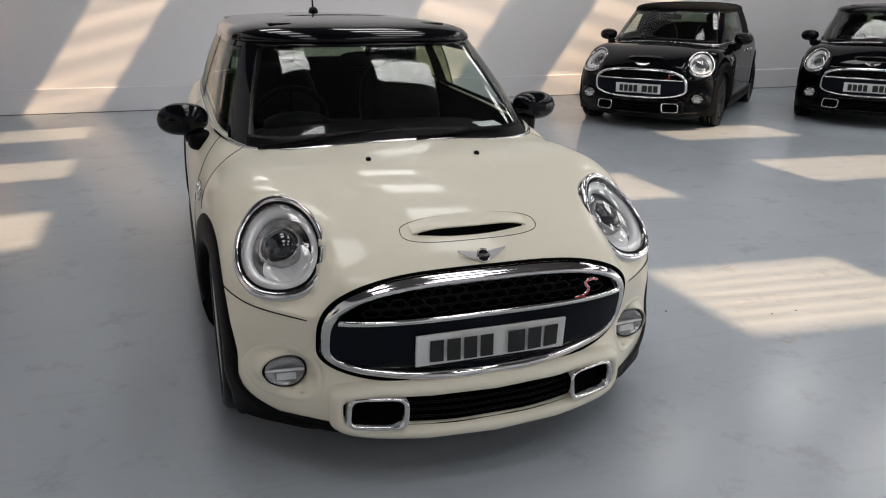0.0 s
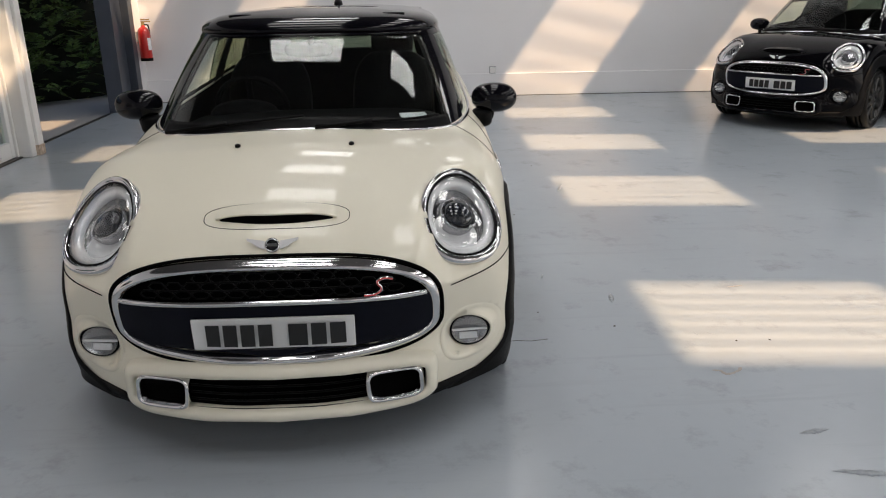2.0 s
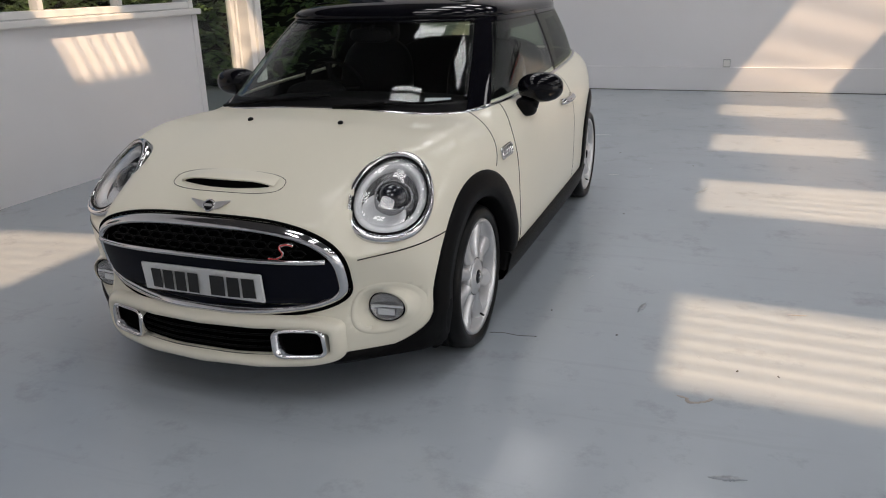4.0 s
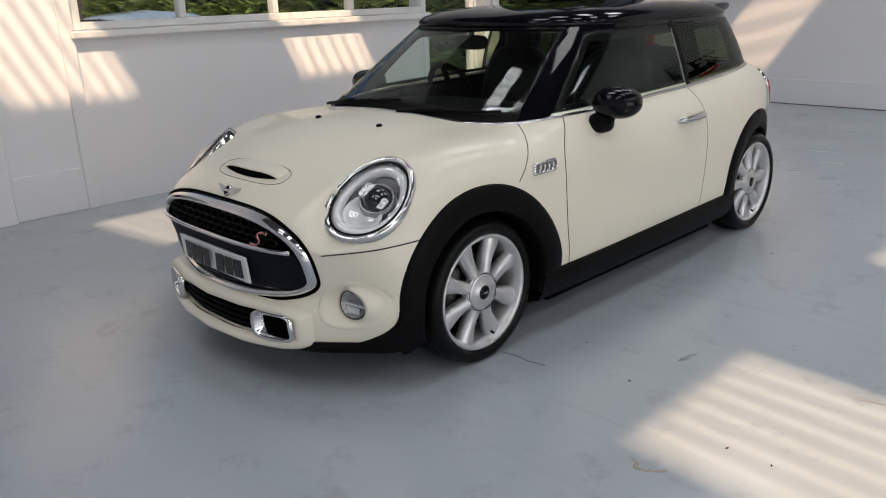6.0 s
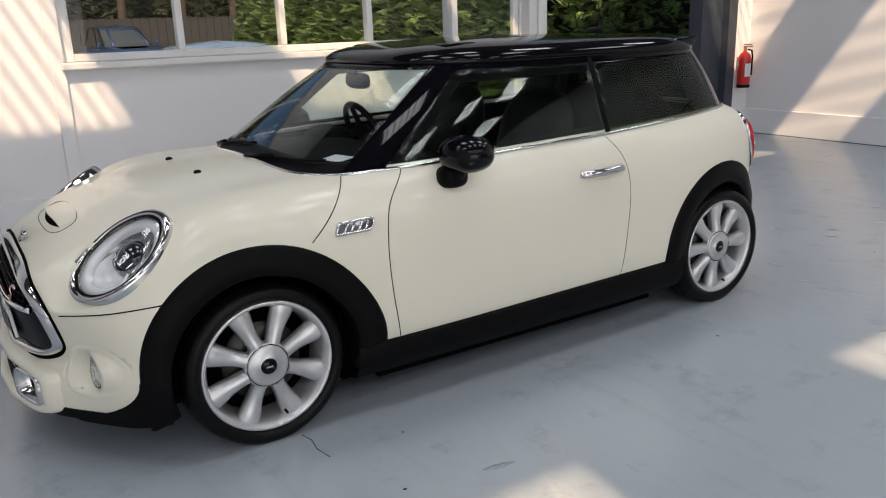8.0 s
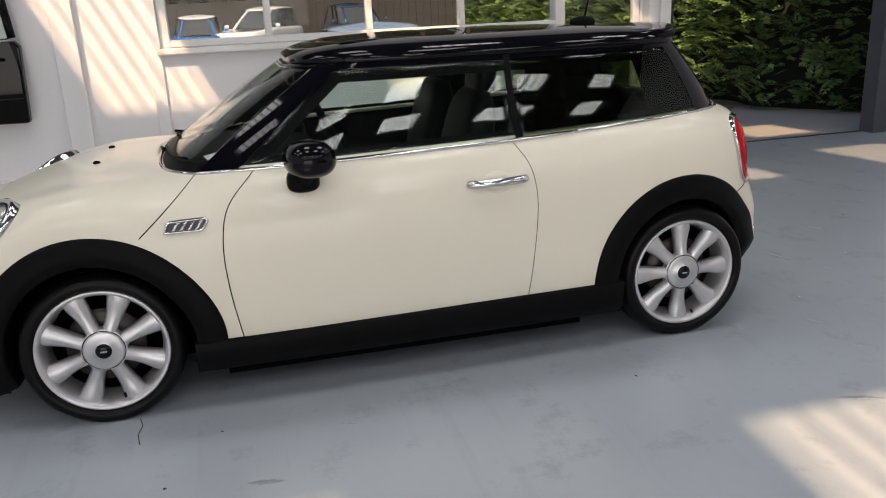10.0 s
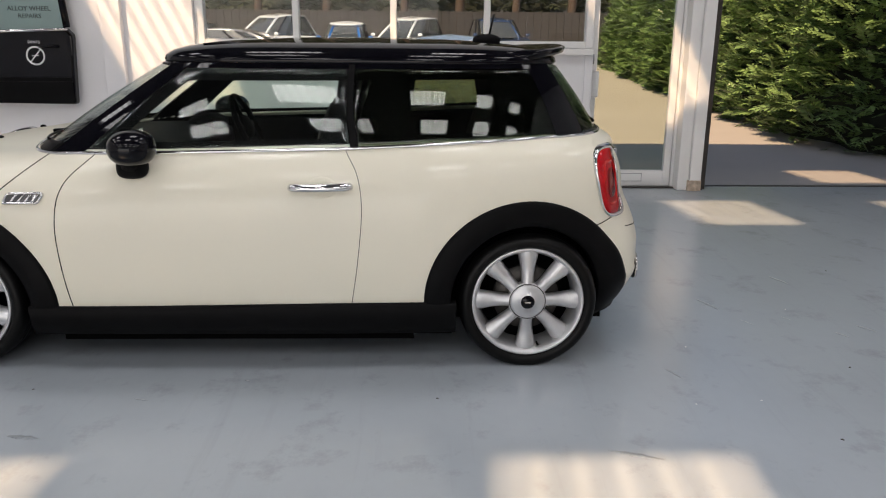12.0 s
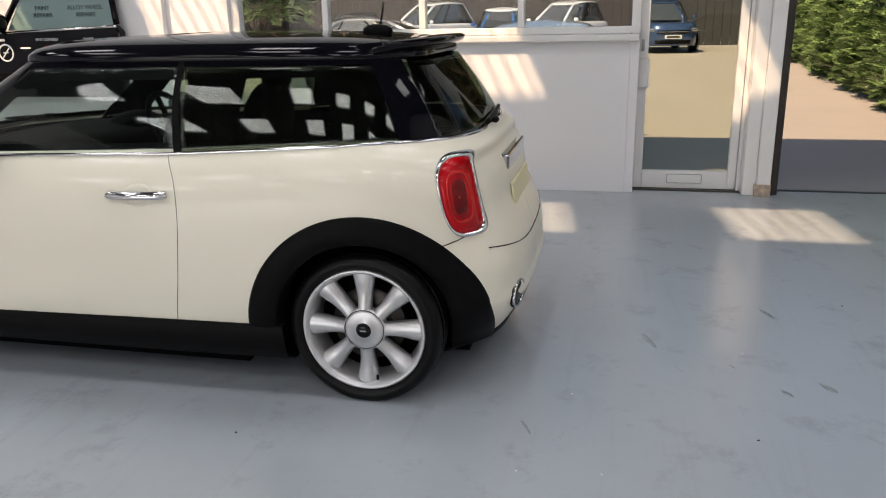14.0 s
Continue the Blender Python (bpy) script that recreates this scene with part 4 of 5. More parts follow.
def grille(parent):
    ts = lin(0, 2 * math.pi * 95 / 96, 96)
    prof = [(-0.008, -0.01), (0.0, 0.014), (0.009, 0.021), (0.021, 0.018), (0.029, 0.004), (0.029, -0.012)]

    def f(t, k):
        g, o = prof[k]
        x, z = mouth(t, g)
        return x, nose_y(x, z, False) - o, z
    g = part("grille", grid(f, ts, range(len(prof)), True), CHROME, parent, "wide rounded grille with a thick chrome surround")
    edge = [mouth(t, 0.034) for t in ts]
    part("grille_gap", tube([(x, nose_y(x, z, False) - 0.002, z) for x, z in edge], 0.006, True, 6), GAPSHADE, g)

    def inside(rect, o):
        # fill of the opening between two heights, bowed with the nose
        z0, z1 = rect
        def q(u, w):
            z = z0 + (z1 - z0) * w
            hx = mouth_half(z) + 0.004
            return hx * u, nose_y(hx * u, z, False) - o, z
        return grid(q, lin(-1, 1, 41), lin(0, 1, 9))
    # flat black fill, the unlit depth of the grille put into its colour
    part("grille_back", inside((0.574, 0.669), -0.012), GAPSHADE, g, "black sheet for the shade behind the mesh")
    low = part("bumper_panel", inside((0.385, 0.575), 0.014), NAVYP, g, "gloss dark panel behind the number plate")
    hx = [(x, nose_y(x, 0.580) - 0.026, 0.580) for x in lin(-0.492, 0.492, 45)]
    part("chrome_bar", tube(hx, 0.010, False, 8, 0.9), CHROME, g)
    mesh = []
    for j, z in enumerate((0.603, 0.628, 0.653)):
        for i in range(-9, 10):
            x = (i + (0.5 if j % 2 else 0)) * 0.056
            if abs(x) > mouth_half(z + 0.014) - 0.03:
                continue
            hexa = [(x + 0.029 * math.cos(a), z + 0.0145 * math.sin(a)) for a in lin(0, 2 * math.pi * 5 / 6, 6)]
            mesh.append(tube([(a, nose_y(a, b, False) - 0.003, b) for a, b in hexa], 0.0034, True, 5))
    part("honeycomb", join(*mesh), CLAD, g, "black honeycomb mesh")
    s_pts = [(0.030, 0.030), (0.012, 0.036), (-0.004, 0.028), (0.0, 0.012), (0.010, 0.0), (0.012, -0.016), (0.0, -0.030), (-0.022, -0.030)]
    cv = curve_pts([(0.335 + 1.35 * a + 0.35 * b, nose_y(0.335 + 1.35 * a, 0.614 + 0.78 * b) - 0.020, 0.614 + 0.78 * b) for a, b in s_pts], 6)
    sb = part("letter_badge", tube(cv, 0.0058, False, 8, 0.6), CHROME, g, "red curved badge edged with chrome")
    part("badge_red", tube([(p[0], p[1] - 0.004, p[2]) for p in cv], 0.0024, False, 8, 0.6), REDT, sb)
    return low


def number_plate(parent, y, z, tilt, back=False):
    m = pose(0, y, z, tilt, 0, 180 if back else 0)
    p = part("number_plate", moved(box(-0.26, 0.26, -0.006, 0.006, -0.0555, 0.0555), m), PLATEY if back else PLATEW, parent, "yellow number plate" if back else "white number plate with black bars", smooth=False, bevel=0.003)
    x = -0.215
    for w in (0.050, 0.050, 0.050, 0.050, 0, 0.066, 0.054, 0.056):
        if w:
            part("dark_bar", moved(box(x, x + w - 0.006, -0.0078, -0.0055, -0.039, 0.036), m), INK, p, smooth=False)
        x += (w or 0.034) + 0.006
    part("small_bar", moved(box(-0.07, 0.07, -0.0075, -0.0055, -0.052, -0.049), m), INK, p, smooth=False)
    for sx in (-0.235, 0.235):
        part("screw", moved(lathe([(0, -0.0095), (0.006, -0.009), (0.007, -0.006)], 12), m @ pose(sx, 0, 0.0) @ pose(0, -0.002, 0, 90, 0, 0) @ pose(0, 0, 0.002)), PLATEW, p)
    return p


def bumper_mouth(parent, paint):
    """The lower intake: a proud painted frame, a dark slot, and a chrome-ringed inlet at each end."""
    def loop(hx, hz, zc, n, o, k=72):
        out = []
        for t in lin(0, 2 * math.pi * (k - 1) / k, k):
            x, z = sup(hx, hz, n, t)
            out.append((x, nose_y(x, zc + z) - o, zc + z))
        return out
    prof = [(0.528, 0.096, -0.02), (0.527, 0.094, 0.022), (0.519, 0.088, 0.038), (0.504, 0.075, 0.043), (0.490, 0.060, 0.038), (0.486, 0.054, 0.018), (0.482, 0.050, -0.03)]
    loops = [loop(a, b, 0.268, 6, o) for a, b, o in prof]
    n = len(loops[0])
    fr = part("intake_frame", ([p for l in loops for p in l], [(j * n + i, (j + 1) * n + i, (j + 1) * n + (i + 1) % n, j * n + (i + 1) % n) for j in range(len(loops) - 1) for i in range(n)]), paint, parent, "painted frame of the lower intake")
    # shallow black sheet in place of the shaded depth of the intake
    part("intake_slot", grid(lambda x, z: (x, nose_y(x, z) + 0.012, z), lin(-0.486, 0.486, 31), lin(0.215, 0.322, 4)), GAPSHADE, fr, "black sheet for the shade in the slatted slot")
    for z in (0.242, 0.267, 0.292):
        part("slat", tube([(x, nose_y(x, z) - 0.002, z) for x in lin(-0.30, 0.30, 17)], 0.004, False, 6), CLAD, fr)
    for sx in (-1, 1):
        def rr(hx, hz, o):
            out = []
            for t in lin(0, 2 * math.pi * 39 / 40, 40):
                x, z = sup(hx, hz, 5, t)
                xx = sx * (0.383 + x - 0.08 * z)
                out.append((xx, nose_y(xx, 0.269 + z) - o, 0.269 + z))
            return out
        ls = [rr(0.096, 0.058, 0.010), rr(0.094, 0.056, 0.040), rr(0.088, 0.051, 0.045), rr(0.080, 0.044, 0.036), rr(0.076, 0.040, -0.03)]
        q = len(ls[0])
        inl = part("inlet_ring", ([p for l in ls for p in l], [(j * q + i, (j + 1) * q + i, (j + 1) * q + (i + 1) % q, j * q + (i + 1) % q) for j in range(4) for i in range(q)]), CHROME, fr, "chrome-ringed air inlet")
        part("inlet_back", fan(rr(0.078, 0.042, -0.004)), GAPSHADE, inl)


def mirror(parent, sx):
    c = (sx * 0.875, 0.860, 0.984)
    mi = part("door_mirror", moved(blob((0, 0, 0), (0.112, 0.096, 0.072), (2.4, 2.3)), pose(*c, 0, 0, 14 * sx)), GLOSSB, parent, "gloss black mirror shell on a short stalk")
    part("mirror_foot", join(blob((sx * 0.812, 0.832, 0.893), (0.052, 0.064, 0.046), (2.4, 3)), tube([(sx * 0.825, 0.834, 0.905), (sx * 0.85, 0.848, 0.955)], [0.048, 0.036], False, 16)), CLAD, mi)
    part("mirror_glass", moved(blob((0, 0.0815, 0), (0.056, 0.005, 0.036), (2.6, 2.6)), pose(*c, 0, 0, 14 * sx)), MIRROR, mi)


def wiper(parent, x0, x1):
    pts = []
    for t in lin(0, 1, 12):
        x = x0 + (x1 - x0) * t
        u = x / 2.9
        a = cabin(u, 0.05 + 0.10 * t, 0, 0.02)
        pts.append((x, a[1], a[2]))
    w = part("wiper", tube(pts, 0.006, False, 6), CLAD, parent)
    part("wiper_arm", tube([(pts[0][0], pts[0][1] - 0.02, pts[0][2] - 0.005), (pts[5][0], pts[5][1] - 0.012, pts[5][2] + 0.008)], 0.008, False, 6), CLAD, w)


def seat(parent, x, y):
    s = part("seat", join(blob((x, y, 0.58), (0.25, 0.27, 0.10), (4, 3)), moved(blob((0, 0, 0), (0.24, 0.075, 0.33), (4, 3)), pose(x, y + 0.30, 0.84, -14))), SEAT, parent, "dark leather seat")
    part("head_rest", join(moved(blob((0, 0, 0), (0.125, 0.05, 0.085), (4, 3)), pose(x, y + 0.40, 1.20, -10)), tube([(x - 0.05, y + 0.38, 1.08), (x - 0.05, y + 0.39, 1.16)], 0.008), tube([(x + 0.05, y + 0.38, 1.08), (x + 0.05, y + 0.39, 1.16)], 0.008)), SEAT, s)


def cabin_inside(parent):
    low = [on_ring(GLOW, u) for u in lin(-1, 1, 80)[:-1]]
    n = len(low)
    vs = [(x * k, 1.6 + (y - 1.6) * k, body_z(x, y) - 0.02 if z is None else z) for k, z in ((0.985, None), (0.94, 0.80), (0.90, 0.48)) for x, y in low]
    fs = [(j * n + i, j * n + (i + 1) % n, (j + 1) * n + (i + 1) % n, (j + 1) * n + i) for j in range(2) for i in range(n)] + [tuple(range(2 * n, 3 * n))]
    part("cabin_lining", (vs, fs), TRIM, parent, "dark cabin lining")
    d = part("dashboard", join(blob((0, 0.66, 0.86), (0.64, 0.30, 0.095), (6, 3)), blob((-0.36, 0.84, 0.94), (0.16, 0.10, 0.06), (3, 2))), TRIM, parent, "dark dashboard")
    sw = part("steering_wheel", moved(tube([(0.175 * math.cos(a), 0.175 * math.sin(a), 0) for a in lin(0, 2 * math.pi * 35 / 36, 36)], 0.016, True, 10), pose(-0.36, 1.06, 0.93, -66)), TRIM, parent, "black steering wheel")
    part("wheel_boss", moved(join(blob((0, 0, 0), (0.075, 0.065, 0.03), (3, 2)), box(-0.17, 0.17, -0.015, 0.015, -0.012, 0.006), box(-0.015, 0.015, -0.17, 0, -0.012, 0.006)), pose(-0.36, 1.055, 0.927, -66)), TRIM, sw)
    seat(parent, -0.36, 1.30)
    seat(parent, 0.36, 1.30)
    part("rear_bench", join(blob((0, 2.10, 0.62), (0.56, 0.25, 0.12), (5, 3)), moved(blob((0, 0, 0), (0.56, 0.08, 0.27), (6, 3)), pose(0, 2.36, 0.86, -16))), SEAT, parent, "dark rear bench")
    part("permit_card", moved(box(-0.060, 0.060, -0.038, 0.038, -0.001, 0.001), pose(0.47, 0.50, 0.962, 8, 0, 12)), PAPER, d, "white card lying behind the screen", smooth=False)
    mi = part("rear_view_mirror", blob((-0.03, 0.865, 1.232), (0.115, 0.020, 0.038), (3, 3)), CLAD, parent)
    part("mirror_stem", tube([(-0.02, 0.86, 1.25), (0, 0.84, 1.30)], 0.014), CLAD, mi)


def tail_light(parent, sx):
    cy, cz = 2.888, 0.815

    def at(a, r, o):
        u, v = sup(0.090 * r, 0.144 * r, 3.1, a)
        z = cz + v
        lean = 0.10 * (v / 0.146) * 0.35
        # walk round the rear corner at this height
        y = cy - lean + 0.086 * (u / 0.090)
        x = side_x(min(y, 3.0), z)
        return sx * (x + o), y + o * 0.4, z
    an = lin(0, 2 * math.pi * 43 / 44, 44)

    def ring(prof):
        g = grid(lambda a, k: at(a, *prof[k]), an, range(len(prof)), True)
        return g
    t = part("tail_light", ring([(1.10, -0.02), (1.10, 0.008), (1.06, 0.016), (1.0, 0.015), (0.96, 0.004)]), CHROME, parent, "red tail light in a chrome frame")
    part("lens", ring([(0.99, 0.0), (0.97, 0.012), (0.8, 0.020), (0.5, 0.024), (0.02, 0.025)]), REDL, t, "red ribbed lens")
    part("lens_rib", ring([(0.70, 0.0200), (0.68, 0.0246), (0.63, 0.0252), (0.61, 0.0220)]), mat("bright red rib", (0.50, 0.008, 0.008), 0.12, coat=0.3, spec=0.3, var=0.4, scale=11), t, "brighter red light band")
    part("lens_band", ring([(0.46, 0.0230), (0.42, 0.0268), (0.28, 0.0272), (0.02, 0.0262)]), mat("dark red band", (0.17, 0.003, 0.004), 0.1, coat=0.15, spec=0.2, var=0.5, scale=14), t, "darker red inner band")


def arch_foot(sx):
    """Black flap ahead of the front wheel, below the painted bumper."""
    def f(s, z):
        y1 = -0.450 - 0.160 * (max(0.0, 0.335 - z) / 0.135) ** 1.7
        y = -0.345 + (y1 + 0.345) * s
        return sx * (side_x(y, max(z, 0.2)) + 0.013 - 0.010 * (s > 0.99)), y, z
    return grid(f, lin(0, 1, 14), lin(0.175, 0.345, 10))


def shape_nose(car):
    """Fill the bumper corners out, bow the lower bumper and draw the tailgate in above the rear bumper, all parts together."""
    for ob in car.children_recursive:
        if ob.name.split(".")[0] in ("wheel", "rim", "spoke", "hub", "hub_cap", "cap_mark", "brake_disc", "barrel", "valve", "hub_seam", "wheel_well", "underbody"):
            continue
        for v in ob.data.vertices:
            x, y, z = v.co
            if y > 2.7:
                v.co.y += 0.022 * smooth(0.62, 0.50, z) * smooth(2.80, 3.0, y)
                v.co.x += math.copysign(0.012 * smooth(0.5, 0.7, abs(x)) * smooth(0.66, 0.5, z) * smooth(2.80, 2.95, y), x)
                v.co.y -= 0.062 * smooth(0.58, 0.76, z) * smooth(1.0, 0.92, z) * smooth(2.80, 3.0, y)
            if y > 0:
                continue
            ax, low = abs(x), smooth(0.86, 0.58, z)
            v.co.x += math.copysign(0.046 * smooth(0.55, 0.72, ax) * smooth(0.0, -0.38, y) * low, x)
            v.co.x += math.copysign(0.018 * smooth(0.60, 0.72, ax) * smooth(-0.24, -0.42, y) * smooth(0.66, 0.48, z), x)
            v.co.y += (0.010 + 0.036 * smooth(0.08, 0.40, ax)) * smooth(0.62, 0.36, z) * smooth(-0.35, -0.6, y)


def hatchback(m, label, paint, roof, rims, soft_top=False):
    car = thing("hatchback_car", label, "car", m, group="cars in the hall")
    part("body", body_shell(), paint, car, thick=0.010)
    # Near-black slabs set low, deepening the shade under the sills.
    part("underbody", join(box(-0.60, 0.60, -0.50, 2.88, 0.15, 0.44), box(-0.80, 0.80, 0.46, 2.0, 0.122, 0.40), box(-0.73, 0.73, 0.335, 2.172, 0.118, 0.42)), GAPSHADE, car, smooth=False)
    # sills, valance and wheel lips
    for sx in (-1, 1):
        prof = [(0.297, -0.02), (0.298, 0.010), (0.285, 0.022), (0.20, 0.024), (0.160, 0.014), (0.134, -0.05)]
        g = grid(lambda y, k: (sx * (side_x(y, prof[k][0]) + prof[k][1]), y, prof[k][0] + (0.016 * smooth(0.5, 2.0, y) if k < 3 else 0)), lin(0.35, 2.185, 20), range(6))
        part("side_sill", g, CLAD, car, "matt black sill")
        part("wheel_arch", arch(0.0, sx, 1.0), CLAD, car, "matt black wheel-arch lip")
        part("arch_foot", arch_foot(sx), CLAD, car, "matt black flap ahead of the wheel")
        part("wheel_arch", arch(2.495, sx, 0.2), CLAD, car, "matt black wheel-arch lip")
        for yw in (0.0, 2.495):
            # wheel well coloured black for the shade round the tyre
            part("wheel_well", grid(lambda a, k: (sx * (0.55, 0.56, 0.60)[k], yw + (0.05, 0.35, 0.36)[k] * math.cos(a), 0.32 + (0.05, 0.33, 0.34)[k] * math.sin(a)), lin(-0.4, math.pi + 0.4, 30), range(3)), GAPSHADE, car)
            wheel(car, yw, sx, rims)
        # shut lines
        for keys in ([(0.65, 0.935), (0.54, 0.82), (0.505, 0.68), (0.51, 0.50), (0.54, 0.28)], [(1.715, 0.955), (1.765, 0.86), (1.782, 0.72), (1.762, 0.50), (1.730, 0.29)],
                     [(0.43, 0.93), (0.325, 0.838), (0.205, 0.735)], [(2.90, 0.66), (2.78, 0.625), (2.70, 0.61)]):
            pts = curve_pts([(0, y, z) for y, z in keys], 10)
            part("shut_line", tube([(sx * side_x(p.y, p.z), p.y, p.z) for p in pts], 0.0014 if 1.7 < keys[0][0] < 2 else 0.0022, False, 5), GAPSHADE, car)
        pts = [(sx * x, nose_y(x, 0.565 + 0.05 * (x - 0.56) / 0.24), 0.565 + 0.05 * (x - 0.56) / 0.24) for x in lin(0.575, 0.79, 26)]
        part("shut_line", tube(pts, 0.0023, False, 5), GAPSHADE, car)
        headlight(car, sx)
        # fog lamp in its scoop
        fy = nose_y(0.622, 0.368)
        fl = pose(sx * 0.622, fy + 0.004, 0.368, 0, 0, 10 * sx) @ pose(0, 0, 0, 80, 0, 0) @ Matrix.Diagonal((0.96, 1.14, 1, 1))

        def dish(a, k):
            rad, f, o = ((0.050, 0.0, -0.014), (0.0505, 0.0, 0.0), (0.055, 0.22, 0.0), (0.062, 0.60, 0.0), (0.069, 0.92, 0.001), (0.075, 1.0, 0.004), (0.083, 1.0, 0.004), (0.092, 1.0, -0.004))[k]
            x, z = 0.622 + 0.97 * rad * math.cos(a), 0.368 + 1.13 * rad * math.sin(a)
            return sx * x, nose_y(x, z) * f + (fy + 0.006) * (1 - f) - o, z
        g = grid(dish, lin(0, 2 * math.pi * 47 / 48, 48), range(8), True)
        fog = part("fog_lamp", lathe([(0.0505, -0.035), (0.050, -0.004), (0.048, -0.001), (0.046, -0.003), (0.045, -0.02)], 36, fl), CLAD, car, "round clear fog lamp sunk in a painted dish")
        part("fog_bowl", lathe([(0.046, -0.004), (0.040, -0.014), (0.026, -0.022), (0.001, -0.026)], 30, fl), LENSD, fog, "bright reflector bowl")
        part("fog_bar", moved(join(box(-0.044, 0.044, -0.003, 0.003, -0.014, -0.002), box(-0.022, 0.022, -0.030, -0.010, -0.018, -0.008)), fl), LENSW, fog, smooth=False)
        part("fog_glass", lathe([(0.046, -0.002), (0.040, 0.003), (0.026, 0.007), (0.001, 0.009)], 30, fl), LENSG, fog).visible_shadow = False
        part("fog_scoop", g if sx < 0 else (g[0], [tuple(reversed(q)) for q in g[1]]), paint, fog, "painted dish round the lamp")
        mirror(car, sx)
        # side repeater
        pr = [(y, z) for y, z in ((0.285, 0.742), (0.30, 0.782), (0.312, 0.789), (0.465, 0.794), (0.475, 0.785), (0.452, 0.748), (0.44, 0.742))]
        pr = [(0.375 + 0.86 * (y - 0.375), 0.767 + 0.80 * (z - 0.767)) for y, z in pr]
        ind = part("side_scuttle", fan(on_side(pr, sx, 0.005)), SMOKE, car, "chrome-framed side repeater with slanted bars", smooth=False)
        part("scuttle_frame", tube(on_side(even(pr + pr[:1], 41)[:-1], sx, 0.007), 0.0068, True, 10, 0.8), CHROME, ind)
        for y0 in (0.338, 0.367, 0.396, 0.424):
            part("scuttle_bar", tube(on_side([(y0 - 0.012, 0.753), (y0 - 0.002, 0.758), (y0 + 0.008, 0.775), (y0 + 0.019, 0.780)], sx, 0.009), [0.0040, 0.0058, 0.0058, 0.0036], False, 8), CHROME, ind)
        # door handle in its hollow
        hp = curve_pts([(sx * (side_x(y, 0.817) + o), y, 0.817 + dz) for y, o, dz in ((1.49, 0.002, 0), (1.51, 0.022, 0.001), (1.61, 0.032, 0.003), (1.71, 0.024, 0.005), (1.735, 0.002, 0.005))], 6)
        dh = part("door_handle", tube(hp, 0.0185, False, 12, 0.8), CHROME, car, "chrome door handle")
        def cup(a, k):
            r, o = ((1.0, -0.001), (0.92, 0.0018), (0.78, 0.0026), (0.55, 0.0012), (0.3, 0.0006), (0.01, 0.0006))[k]
            y, z = 1.615 + 0.066 * r * math.cos(a), 0.815 + 0.046 * r * math.sin(a)
            return sx * (side_x(y, z) + o), y, z
        part("handle_cup", grid(cup, lin(0, 2 * math.pi * 31 / 32, 32), range(6), True), paint, dh, "shallow finger hollow")
        tail_light(car, sx)
        # side glass
        f = flip if sx < 0 else (lambda g: g)
        part("door_window", f(cabin_patch(0.280, 0.542, 0.0, 0.97, 0.276, 0.499)), GLASS, car, "tinted door glass", thick=0.004).visible_shadow = False
        part("quarter_window", f(cabin_patch(0.542, 0.746, 0.0, 0.97, 0.499, 0.746)), SOFT if soft_top else PRIV, car, "dark rear side glass", thick=0.004)
        part("a_pillar", f(cabin_patch(0.240, 0.284, -0.02, 0.99, 0.244, 0.280, 0.001, 10, 12)), GLOSSB, car)
        part("b_pillar", f(cabin_patch(0.538, 0.546, -0.02, 0.99, 0.495, 0.503, 0.002, 4, 12)), CLAD, car, "flush black pillar")
        part("c_pillar", f(cabin_patch(0.738, 0.790, -0.02, 0.99, 0.738, 0.790, 0.001, 10, 12)), SOFT if soft_top else GLOSSB, car)
        for nm, u0, u1, v0 in (("pillar_trim", 0.239, 0.300, -0.02), ("pillar_trim", 0.535, 0.590, -0.02), ("quarter_trim", 0.684, 0.80, -0.02), ("rail_trim", 0.27, 0.80, 0.80)):
            part(nm, f(cabin_patch(u0, u1, v0, 1.0, None, None, -0.030, 24, 8)), TRIM, car, "dark cabin lining beside the glass")
        part("roof_rail", f(cabin_patch(0.25, 0.79, 0.94, 1.01, None, None, 0.0015, 50, 4)), SOFT if soft_top else GLOSSB, car)
    for s in (-1, 1):
        part("window_sill", cabin_patch(s * 0.245, s * 0.80, -0.05, 0.13, None, None, -0.012, 50, 5), TRIM, car, "dark inner sill below the side glass")
    part("belt_trim", tube([cabin(u, 0.015, 0, 0.010) for u in lin(-0.93, 0.93, 200)], 0.0085, False, 8), CHROME, car, "thin chrome waist strip")
    part("cowl", cabin_patch(-0.242, 0.242, -0.04, 0.13, None, None, 0.004, 44, 6), CLAD, car, "black scuttle panel", thick=0.006)
    part("windscreen", cabin_patch(-0.243, 0.243, 0.03, 0.985, -0.247, 0.247, 0, 44, 16), SCREENG, car, "raked windscreen", thick=0.004).visible_shadow = False
    part("screen_header", cabin_patch(-0.246, 0.246, 0.972, 1.01, None, None, 0.002, 44, 3), GLOSSB, car, thick=0.010)
    part("rear_window", cabin_patch(0.788, 1.212, 0.05, 0.95, None, None, 0, 30, 12), PRIV, car, "dark heated rear window", thick=0.004)
    part("rear_surround", cabin_patch(0.786, 1.214, -0.02, 0.06, None, None, 0.003, 30, 4), GLOSSB, car, thick=0.008)
    part("roof", grid(roof_pt, lin(-1, 1, 161)[:-1], range(len(ROOF)), True), roof, car, "black cloth hood" if soft_top else "gloss black roof")
    if not soft_top:
        for y0, y1 in ((1.06, 1.50), (1.60, 2.12)):
            def sun_roof(u, v):
                x, y = 0.44 * u, y0 + (y1 - y0) * v
                r = min(1, max(abs(x) / 0.618, abs(y - 1.7) / 0.855))
                z = 1.411 - 0.053 * r ** 2.6
                return x, y, z + 0.002
            part("sunroof_panel", grid(sun_roof, lin(-1, 1, 24), lin(0, 1, 12)), GLOSSB, car, "dark glass roof panel", thick=0.006)
